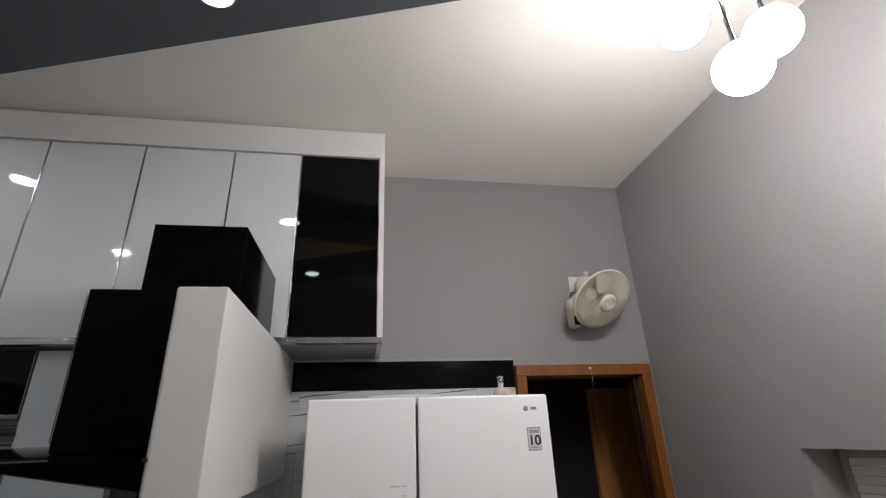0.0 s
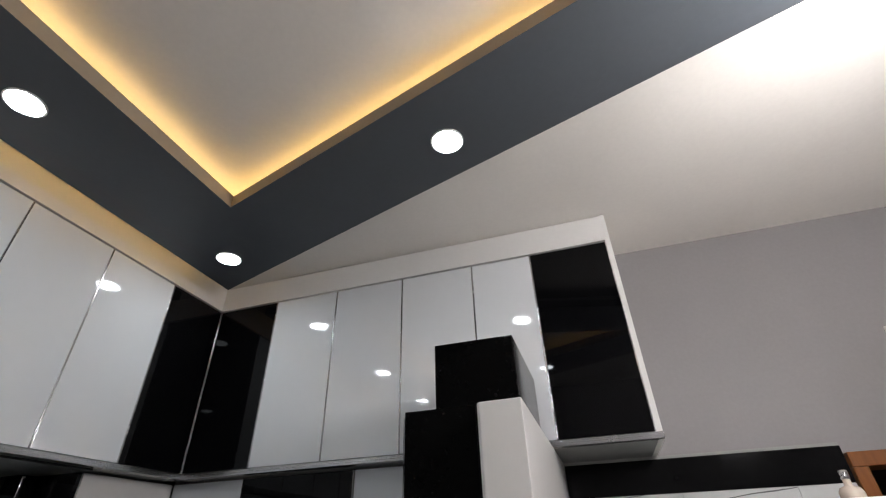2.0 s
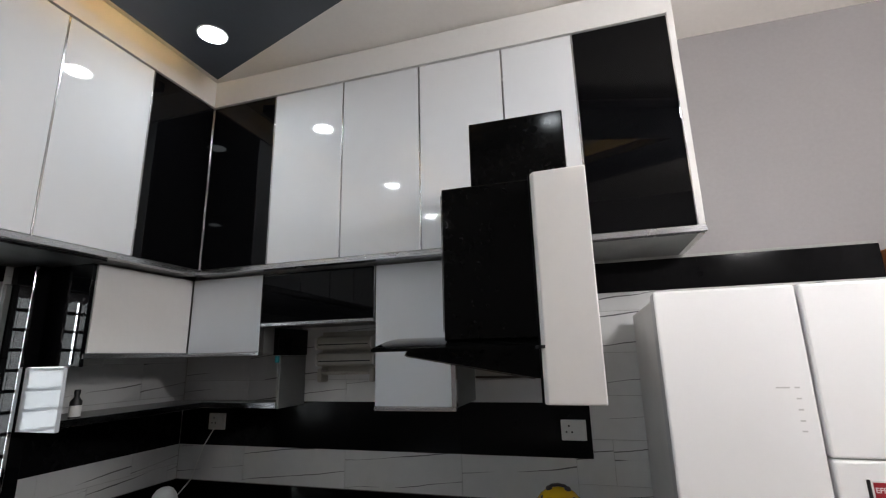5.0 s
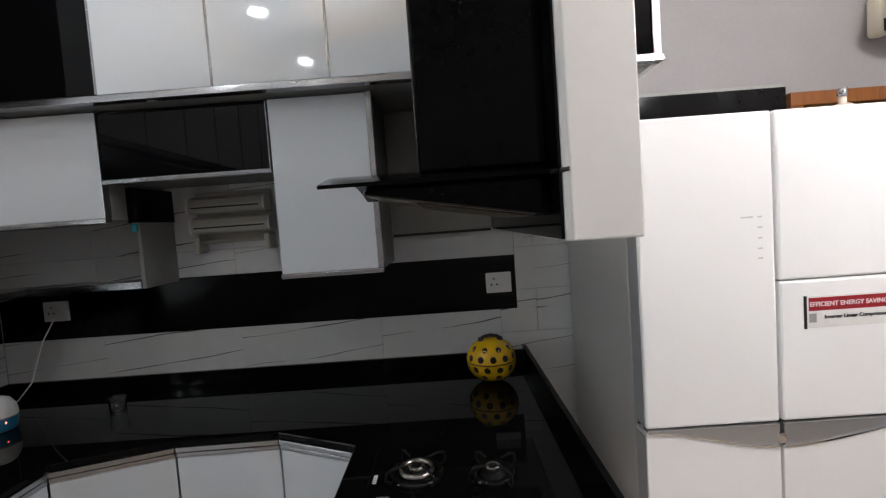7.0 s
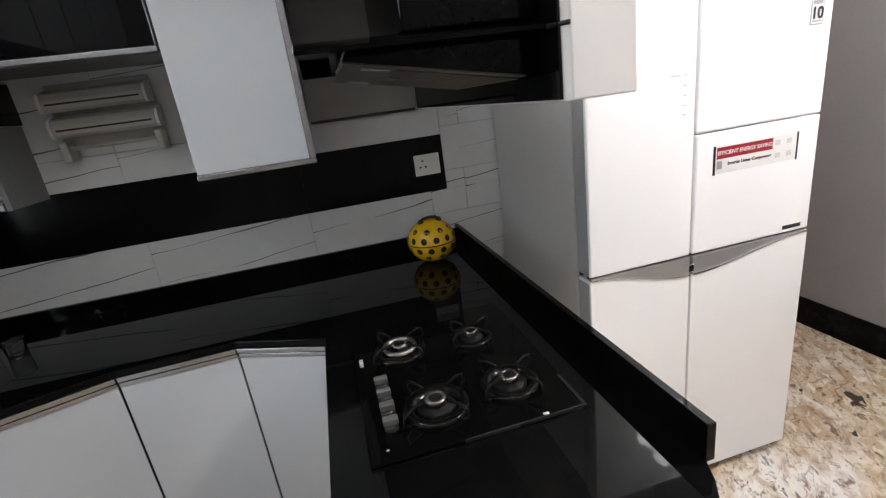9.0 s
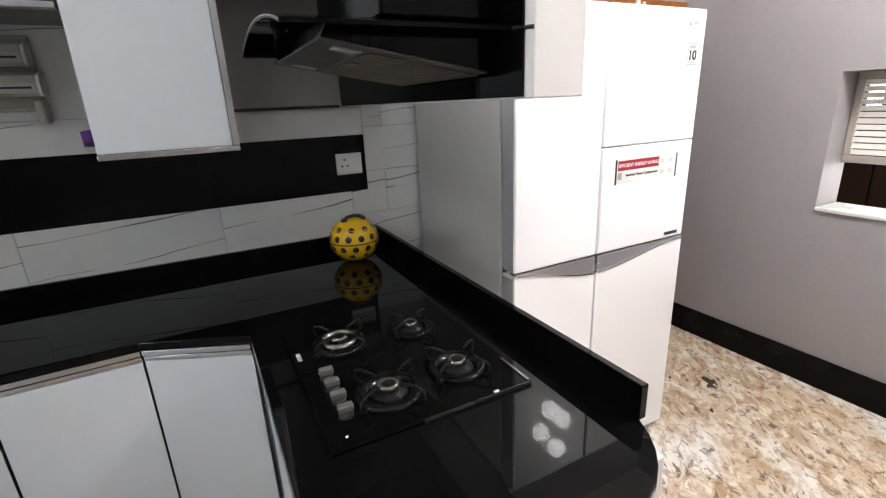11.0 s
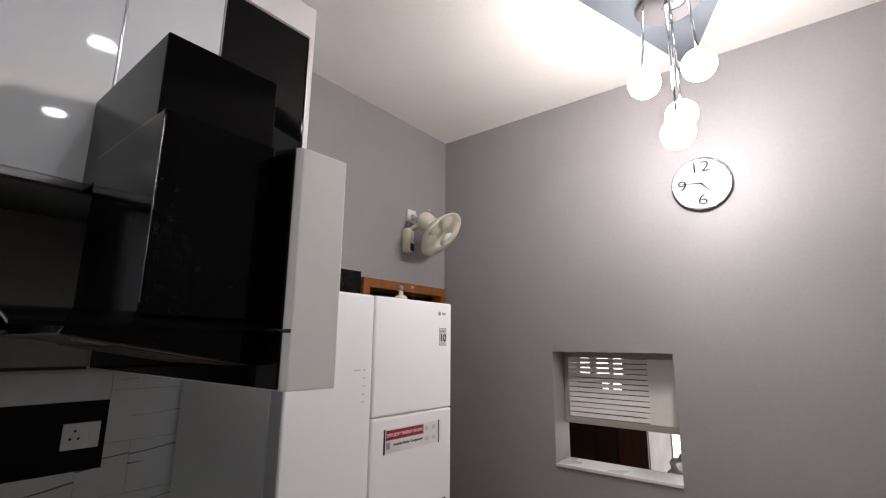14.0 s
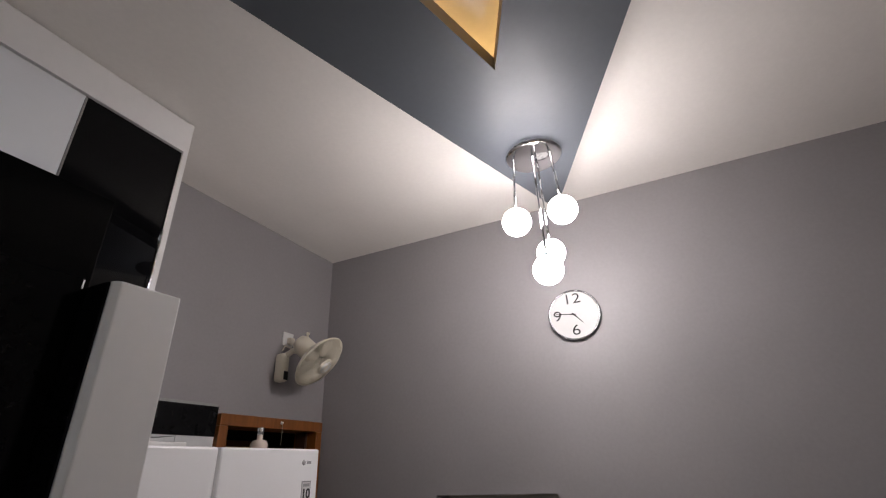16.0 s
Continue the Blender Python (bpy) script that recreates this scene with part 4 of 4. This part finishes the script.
def wave(x0, x1, flip):
    """A tapering grey handle pocket between upper and lower doors."""
    top, low = [], []
    for k in range(17):
        s = k / 16
        w = s if flip else 1 - s
        x = x0 + (x1 - x0) * s
        sink = 0.058 * (w * w * (3 - 2 * w))
        top.append((x, 0.9445 - 0.002 * w))
        low.append((x, 0.939 - sink))
    return top + low[::-1], low


for x0, x1, flip in ((0.004, SPLIT - 0.006, True), (SPLIT + 0.006, 0.836, False)):
    shape, low = wave(x0, x1, flip)
    h = part("handle", prism(shape, "y", FY - 0.001, FY + 0.03, 0.001), HANDLE, fr, "grey metal wave-shaped handle")
    edge = [(x, z + 0.0012) for x, z in low] + [(x, z - 0.0024) for x, z in low[::-1]]
    part("handle_lip", prism(edge, "y", FY - 0.005, FY + 0.006), CHROME, h, "bright polished lip")
    a, b = (0.0, SPLIT - 0.004) if x0 < 0.1 else (SPLIT + 0.004, 0.84)
    shape = [(a, 0.05), (b, 0.05), (b, low[-1][1] - 0.0025)] + [(x, z - 0.0025) for x, z in low[::-1]] + [(a, low[0][1] - 0.0025)]
    d = part("door", prism(shape, "y", FY, -0.733, 0.0025), FRIDGE, fr, "lower white door with a wavy top edge")
    edge_x = a if x0 < 0.1 else b
    part("door_side", cuboid(edge_x - 0.0012, edge_x + 0.0012, FY + 0.008, -0.734, 0.056, 0.925), DOOR_EDGE, d, "grey door edge")
part("mid_bracket", cuboid(SPLIT - 0.012, SPLIT + 0.012, FY - 0.003, FY + 0.02, 0.889, 0.917, 0.003), CHROME, fr, "small polished bracket")


def on_front(bm, x, z, y=FY - 0.0012):
    return laid(bm, pose(x, y, z, 90, 0, 0))


def flat(x0, x1, z0, z1, y0=FY - 0.001, y1=FY - 0.0002):
    return cuboid(x0, x1, y0, y1, z0, z1)


lab = part("energy_label", flat(0.432, 0.757, 1.198, 1.283), PALE, fr, "white and red energy saving label")
part("label_edge", flat(0.432, 0.44, 1.196, 1.285, FY - 0.0016, FY - 0.001), INK, lab)
part("label_edge", flat(0.75, 0.757, 1.196, 1.285, FY - 0.0016, FY - 0.001), INK, lab)
part("red_bar", flat(0.445, 0.656, 1.244, 1.279, FY - 0.0016, FY - 0.001), RED, lab, "red printed bar")
part("words", on_front(lettering("EFFICIENT ENERGY SAVING", 0.0168, 0.0006, 0.0004), 0.5505, 1.261, FY - 0.0018), WORDS, lab)
part("words", on_front(lettering("Inverter Linear Compressor", 0.0145, 0.0006, 0.0003), 0.569, 1.226, FY - 0.0014), INK, lab)
part("icon", flat(0.446, 0.465, 1.213, 1.237, FY - 0.0016, FY - 0.001), GREY_PRINT, lab)
for x, z in ((0.675, 1.262), (0.678, 1.222), (0.72, 1.262), (0.722, 1.222)):
    part("icon", flat(x - 0.01, x + 0.01, z - 0.008, z + 0.008, FY - 0.0016, FY - 0.001), FAINT, lab)
stick = part("warranty_sticker", flat(0.753, 0.802, 1.593, 1.669), GREY_PRINT, fr, "grey sticker with a large number ten")
part("sticker_field", flat(0.756, 0.799, 1.597, 1.665, FY - 0.0014, FY - 0.001), FAINT, stick)
part("words", on_front(lettering("10", 0.045, 0.0006, 0.0012), 0.7775, 1.625, FY - 0.0018), INK, stick)
part("print_bar", flat(0.76, 0.795, 1.65, 1.66, FY - 0.0018, FY - 0.0014), GREY_PRINT, stick)
part("print_bar", flat(0.762, 0.793, 1.602, 1.606, FY - 0.0018, FY - 0.0014), GREY_PRINT, stick)
part("maker_badge", lathe([(0, 0.0012), (0.009, 0.0012), (0.0095, 0.0)], (0.756, FY, 1.732), (0, -1, 0), 24), GREY_PRINT, fr, "round grey badge")
part("maker_bar", flat(0.773, 0.796, 1.727, 1.737), GREY_PRINT, fr)
part("badge", flat(0.728, 0.804, 0.961, 0.974), INK, fr, "small black badge")
for z in (1.505, 1.477, 1.449, 1.421, 1.395):
    part("display_mark", flat(0.317, 0.329, z - 0.002, z + 0.002), FAINT, fr)
part("display_mark", flat(0.274, 0.306, 1.503, 1.507), FAINT, fr)

# ---- wall fan ----
fan = thing("wall_fan", (1.4, -0.02, 2.23), "cream plastic wall fan tilted down beside the doorway", "fan")
FC, FN = Vector((1.417, -0.264, 2.3)), Vector((0.17, -0.72, -0.67)).normalized()
part("wall_bracket", cuboid(1.325, 1.385, -0.075, -0.002, 2.19, 2.36, 0.02, segs=3), CREAM, fan)
part("control_face", cuboid(1.338, 1.372, -0.079, -0.0755, 2.2, 2.25, 0.004), INK, fan, "black control face")
part("arm", rod([(1.355, -0.05, 2.34), (1.37, -0.1, 2.37), tuple(FC - FN * 0.1)], 0.018), CREAM, fan)
part("motor", lathe([(0, -0.195), (0.03, -0.193), (0.048, -0.183), (0.058, -0.16), (0.06, -0.1), (0.056, -0.06), (0.04, -0.03), (0.03, 0.0)], FC, FN), CREAM, fan)
part("motor_knob", lathe([(0.007, 0.0), (0.007, 0.02), (0.011, 0.022), (0.011, 0.034), (0, 0.036)], FC - FN * 0.13 + Vector((0, -0.01, 0.055)), (0, -0.15, 1), 14), CREAM, fan)
part("guard_shell", lathe([(0.05, -0.06), (0.1, -0.046), (0.145, -0.018), (0.163, 0.004), (0.166, 0.01), (0.163, 0.014)], FC, FN, 48), CREAM, fan, "cream guard bowl")
g = bmesh.new()
turn = Vector((0, 0, 1)).rotation_difference(FN).to_matrix()
for k in range(100):
    a = 2 * math.pi * k / 100
    c, s = math.cos(a), math.sin(a)
    rod([FC + turn @ Vector((c * r, s * r, h)) for r, h in ((0.04, 0.056), (0.1, 0.05), (0.148, 0.03), (0.165, 0.01))], 0.0014, g, 4)
part("wire_guard", g, CREAM, fan)
part("guard_rim", lathe([(0.163, 0.004), (0.17, 0.005), (0.172, 0.01), (0.17, 0.015), (0.163, 0.015)], FC, FN, 48), CREAM, fan, "thick cream rim")
hub = part("hub", lathe([(0, 0.068), (0.02, 0.068), (0.03, 0.064), (0.038, 0.064), (0.05, 0.059), (0.054, 0.045)], FC, FN), CREAM, fan)
for r in (0.016, 0.03):
    part("hub_ring", lathe([(r, 0.068), (r + 0.004, 0.072), (r + 0.008, 0.066), (r, 0.06)], FC, FN), PALE, hub)
for k in range(3):
    a = 2 * math.pi * k / 3
    pts = []
    for u, v in ((0.03, -0.02), (0.1, -0.05), (0.145, -0.02), (0.14, 0.045), (0.08, 0.04), (0.03, 0.02)):
        pts.append((u * math.cos(a) - v * math.sin(a), u * math.sin(a) + v * math.cos(a)))
    bl = prism(pts, "z", 0.0, 0.002)
    part("blade", laid(bl, Matrix.Translation(FC) @ turn.to_4x4()), CREAM, fan)
box = thing("wall_socket", (1.415, -0.002, 2.43), "white square wall socket above the fan", "socket")
part("plate", cuboid(1.37, 1.455, -0.012, -0.0005, 2.42, 2.505, 0.003), PALE, box)
part("plug", cuboid(1.4, 1.44, -0.045, -0.0125, 2.43, 2.47, 0.006), CREAM, box)
solid("fan_cord", rod([(1.42, -0.04, 2.43), (1.4, -0.05, 2.4), (1.34, -0.06, 2.4), (1.33, -0.055, 2.37)], 0.003, steps=8), CREAM, "short cream cord between socket and fan", "cord")

# ---- clock ----
CX, CY, CZ, CR = EAST - 0.001, -1.722, 2.43, 0.143
clock = thing("wall_clock", (CX, CY, CZ - CR), "round white wall clock with black numerals and chrome rim", "clock")
part("case", lathe([(0, 0.0), (CR, 0.0), (CR, 0.02), (CR - 0.006, 0.026), (CR - 0.012, 0.02)], (CX, CY, CZ), (-1, 0, 0), 64), DARK_STEEL, clock, "dark chrome rim")
part("dial", lathe([(0, 0.0205), (CR - 0.01, 0.0205)], (CX, CY, CZ), (-1, 0, 0), 64), DIAL, clock, "white dial")


def on_clock(bm, dy, dz, depth=0.0215):
    """dy is to the right as the dial is read."""
    return laid(bm, Matrix(((0, 0, -1, CX - depth), (-1, 0, 0, CY - dy), (0, 1, 0, CZ + dz), (0, 0, 0, 1))))


for text, dy, dz in (("12", 0, 0.088), ("6", 0, -0.088), ("9", -0.09, 0)):
    part("numeral", on_clock(laid(lettering(text, 0.082, 0.0012, -0.0006), Matrix.Diagonal((1.22, 1.0, 1.0, 1.0))), dy, dz), MATT_INK, clock)


def clock_hand(angle, length, width, depth):
    a = math.radians(angle)
    d, s = Vector((math.sin(a), math.cos(a))), Vector((math.cos(a), -math.sin(a)))
    pts = [tuple(-d * 0.012 + s * width), tuple(d * length + s * width * 0.4), tuple(d * length - s * width * 0.4), tuple(-d * 0.012 - s * width)]
    return on_clock(prism(pts, "z", 0, 0.001), 0, 0, depth)


part("minute_pointer", clock_hand(279, 0.098, 0.0035, 0.0245), MATT_INK, clock)
part("hour_pointer", clock_hand(140, 0.066, 0.004, 0.023), MATT_INK, clock)

# ---- small things ----
def socket(x, z, label):
    s = thing("wall_socket", (x, -0.012, z), label, "socket", "sockets on the black tiles")
    part("plate", cuboid(x - 0.055, x + 0.055, -0.021, -0.0095, z - 0.044, z + 0.044, 0.003), PALE, s)
    for dx, dz in ((-0.02, 0.018), (-0.032, -0.008), (-0.008, -0.008)):
        part("pin_hole", lathe([(0, 0.0008), (0.004, 0.0008), (0.0045, 0)], (x + dx, -0.021, z + dz), (0, -1, 0), 12), INK, s)
    part("switch", cuboid(x + 0.022, x + 0.04, -0.025, -0.0205, z - 0.018, z + 0.018, 0.002), PALE, s, "rocker switch")


socket(-0.292, 1.27, "white double wall socket at the end of the black tiles")
socket(-2.25, 1.278, "white wall socket below the corner shelf")

sw = thing("switch_plate", (EAST, -2.712, 1.29), "white switch and socket plate on the grey wall", "switch")
part("plate", cuboid(EAST - 0.012, EAST - 0.0005, -2.771, -2.653, 1.29, 1.405, 0.003), PALE, sw)
for y in (-2.686, -2.7):
    part("rocker", cuboid(EAST - 0.016, EAST - 0.0118, y - 0.005, y + 0.005, 1.355, 1.385, 0.001), GREY_PRINT, sw, "grey rocker switch")
for dy, dz in ((0, 0.014), (-0.011, -0.006), (0.011, -0.006)):
    part("pin_hole", lathe([(0, 0.0008), (0.004, 0.0008), (0.0045, 0)], (EAST - 0.0122, -2.74 + dy, 1.37 + dz), (-1, 0, 0), 12), INK, sw)

BX, BY, BR = -0.362, -0.225, 0.097
pot = thing("round_jar", (BX, BY, CT), "yellow ball-shaped ceramic jar with dark brown dots", "jar")
SQ = 0.885
prof = [(BR * math.sin(math.pi * i / 20), BR * SQ - BR * SQ * math.cos(math.pi * i / 20)) for i in range(2, 19)]
half = [p for p in prof if p[1] <= BR * SQ + 0.001]
top = [p for p in prof if p[1] >= BR * SQ - 0.001]
bowl = part("bowl", lathe([(0, half[0][1])] + half, (BX, BY, CT + 0.0005), steps=40), YELLOW, pot)
lid = part("lid", lathe(top + [(0, top[-1][1] + 0.002)], (BX, BY, CT + 0.004), steps=40), YELLOW, pot, "domed yellow lid")
part("seam", lathe([(BR * 0.995, -0.004), (BR * 1.006, 0.0), (BR * 0.995, 0.004)], (BX, BY, CT + BR * SQ + 0.002), steps=40), BROWN, pot, "dark brown seam")
GZ = CT + 2 * BR * SQ + 0.006
part("lid_grip", rod([(BX - 0.042, BY - 0.012, GZ - 0.008), (BX - 0.026, BY - 0.012, GZ + 0.004), (BX, BY - 0.012, GZ + 0.008), (BX + 0.026, BY - 0.012, GZ + 0.004), (BX + 0.042, BY - 0.012, GZ - 0.008)], 0.0065), BROWN, lid, "dark brown arched grip")
for dx in (-0.036, 0.036):
    part("grip_end", lathe([(0, 0.011), (0.008, 0.01), (0.013, 0.004), (0.014, -0.004)], (BX + dx, BY - 0.012, GZ - 0.008), steps=16), BROWN, lid, "dark brown grip foot")
for row, (tilt, count, off) in enumerate(((38, 9, 0.2), (14, 12, 0.0), (-14, 12, 0.5), (-36, 9, 0.1))):
    for k in range(count):
        a, e = 2 * math.pi * (k + off) / count, math.radians(tilt)
        d = Vector((math.cos(a) * math.cos(e), math.sin(a) * math.cos(e), math.sin(e)))
        part("dot", lathe([(0, 0.0012), (0.0112, 0.0008), (0.013, -0.001)], Vector((BX, BY, CT + BR * SQ + 0.002)) + Vector((d.x * BR, d.y * BR, d.z * BR * SQ)), d, 12), BROWN, lid if tilt > 0 else bowl, "dark brown dot")

HX, HY = -2.175, -0.4
ch = thing("chopper", (HX, HY, CT), "small white and blue electric chopper on the counter", "appliance")
part("base", lathe([(0, 0), (0.042, 0), (0.05, 0.008), (0.056, 0.03), (0.055, 0.05)], (HX, HY, CT + 0.0005)), BLUE, ch, "blue base")
part("dome", lathe([(0.056, 0.051), (0.056, 0.07), (0.05, 0.093), (0.036, 0.113), (0.02, 0.122), (0, 0.125)], (HX, HY, CT)), PALE, ch, "white dome")
part("collar", lathe([(0.0555, 0.048), (0.0575, 0.051), (0.0555, 0.054)], (HX, HY, CT)), GREY_PRINT, ch, "grey joint ring")
part("pilot_light", ball((HX + 0.05, HY - 0.025, CT + 0.035), 0.003, steps=8), LED_RED, ch, "red pilot light")
solid("power_cord", rod([(-2.26, -0.026, 1.24), (-2.3, -0.05, 1.15), (-2.33, -0.06, 1.05), (-2.32, -0.1, 0.99), (-2.29, -0.2, 0.95), (-2.25, -0.3, 0.935), (-2.212, -0.352, 0.945)], 0.0025, steps=8), PALE, "thin white power cord down the tiles", "cord")
solid("tumbler", lathe([(0, 0.004), (0.027, 0.004), (0.0305, 0.058), (0.031, 0.06), (0.0315, 0.058), (0.028, 0.0), (0, 0.0)], (-1.81, -0.3, CT + 0.001)), GLASS, "clear glass tumbler on the black counter", "glass").visible_shadow = False

sb = thing("brown_bottle", (-2.21, -0.85, 1.394), "dark brown bottle with a white label on the shelf", "bottle")
part("bottle_body", lathe([(0, 0), (0.019, 0.0), (0.021, 0.006), (0.021, 0.07), (0.009, 0.088), (0.009, 0.1)], (-2.21, -0.85, 1.3945)), INK, sb)
part("label_band", lathe([(0.0213, 0.012), (0.0213, 0.055)], (-2.21, -0.85, 1.394)), PALE, sb, "white paper label")
part("cap", lathe([(0.011, 0.098), (0.011, 0.116), (0, 0.117)], (-2.21, -0.85, 1.394)), INK, sb, "black cap")
solid("teal_clip", cuboid(-1.722, -1.7, SY - 0.006, SY + 0.016, 1.595, 1.63, 0.004), TEAL, "teal plastic clip on the shelf end", "clip")
solid("purple_cap", lathe([(0, 0), (0.02, 0.001), (0.022, 0.05), (0, 0.055)], (-1.165, -0.03, 1.39 + 0.02), steps=18), PURPLE, "purple plastic cap hanging on the tiles", "cap")

roll = thing("roll_holder", (-1.42, -0.05, 1.5), "cream wall-mounted kitchen roll and foil dispenser", "dispenser")
part("back_plate", cuboid(-1.585, -1.255, -0.022, -0.0095, 1.535, 1.75, 0.004), DULL, roll)
for z, x0, x1 in ((1.69, -1.575, -1.265), (1.605, -1.57, -1.25)):
    shell = [(-0.023, z - 0.03), (-0.085, z - 0.034), (-0.098, z - 0.024), (-0.1, z + 0.004), (-0.09, z + 0.026), (-0.06, z + 0.038), (-0.023, z + 0.04)]
    b = part("foil_box", prism(shell, "x", x0, x1, 0.003), DULL, roll, "hinged cream roll box")
    part("slot", cuboid(x0 + 0.012, x1 - 0.012, -0.1025, -0.098, z - 0.012, z - 0.006), INK, b, "dark tear slot")
    for x in (x0 - 0.006, x1 + 0.006):
        part("end_cap", prism([(y * 1.04, zz) for y, zz in shell], "x", x - 0.005, x + 0.005, 0.002), PALE, b, "pale end cap")
part("bar", rod([(-1.56, -0.07, 1.535), (-1.26, -0.07, 1.535)], 0.008), DULL, roll)
for x in (-1.56, -1.26):
    part("bracket", cuboid(x - 0.012, x + 0.012, -0.09, -0.0095, 1.49, 1.56, 0.008, segs=3), DULL, roll)

bx = thing("pump_bottle", (0.735, -0.58, 1.765), "small squat peach bottle with a silver cap on the fridge", "bottle")
part("bottle_body", lathe([(0, 0), (0.03, 0.0), (0.034, 0.006), (0.034, 0.042), (0.027, 0.054), (0.011, 0.06), (0.011, 0.08)], (0.735, -0.58, 1.7655)), BOTTLE_GLASS, bx)
part("cap", lathe([(0.012, 0.078), (0.013, 0.082), (0.013, 0.104), (0, 0.106)], (0.735, -0.58, 1.7655)), STEEL, bx, "silver cap")
solid("flat_box", cuboid(0.2, 0.5, -0.46, -0.2, 1.7655, 1.815, 0.003), PALE, "flat white box lying on top of the fridge", "box")

# ---- wall tiles ----
TW, TH, TX, TZ = 0.45, 0.187, -0.13, 1.045


def tiles(parent, name, regions, mats, along, depth, gap=0.0008):
    for u0, u1, z0, z1, w, h, uo, zo in regions:
        i0, i1 = math.floor((u0 - uo) / w), math.ceil((u1 - uo) / w)
        k0, k1 = math.floor((z0 - zo) / h), math.ceil((z1 - zo) / h)
        for i in range(i0 - 1, i1):
            for k in range(k0, k1):
                lap = 0.5 * w * (k % 2) if w < 0.5 else 0.0
                a, b, c, d = uo + lap + i * w, uo + lap + (i + 1) * w, zo + k * h, zo + (k + 1) * h
                a, b = a + gap if a > u0 else u0, b - gap if b < u1 else u1
                c, d = c + gap if c > z0 else z0, d - gap if d < z1 else z1
                if b - a < 0.01 or d - c < 0.006:
                    continue
                if along == "x":
                    bmt = cuboid(a, b, -depth, -0.001, c, d, 0.0008, segs=1)
                else:
                    bmt = cuboid(WEST + 0.001, WEST + depth, a, b, c, d, 0.0008, segs=1)
                part(name, bmt, mats, parent)


structure("grout_bed_north", cuboid(WEST + 0.001, DX0 - 0.004, -0.004, -0.0005, 0.9, 2.034), GROUT, "pale grout behind the wall tiles")
structure("grout_bed_west", cuboid(WEST + 0.0005, WEST + 0.004, -1.003, -0.005, 0.9, 2.02), GROUT, "pale grout behind the wall tiles")
X0 = WEST + 0.011
tiles(wall_north, "tile", [(X0, -0.291, 0.905, 1.15, 0.62, 0.6, -1.44, 0.8), (-0.2898, DX0 - 0.004, 0.2, 1.15, TW, TH, TX, TZ), (X0, -0.217, 1.387, 2.03, 0.62, 0.3, -1.44, 1.5),
                           (-0.2155, DX0 - 0.004, 1.1502, 1.878, TW, TH, TX, TZ)], TILE, "x", 0.009)
tiles(wall_north, "black_tile", [(X0, -0.216, 1.15, 1.387, 0.6, 0.3, -0.216, 1.15)], TILE_BLACK, "x", 0.0095, 0.0002)
tiles(wall_north, "black_tile", [(-0.168, DX0 - 0.004, 1.878, 2.02, 1.5, 0.3, -0.168, 1.878)], TILE_BLACK, "x", 0.012)
tiles(wall_west, "tile", [(-1.003, -0.0105, 0.905, 1.15, TW, TH, -0.3, TZ), (-1.003, -0.0105, 1.387, 2.02, TW, TH, -0.3, TZ)], TILE, "y", 0.009)
tiles(wall_west, "black_tile", [(-1.003, -0.0105, 1.15, 1.387, 0.6, 0.3, 0.0, 1.15)], TILE_BLACK, "y", 0.0095, 0.0002)
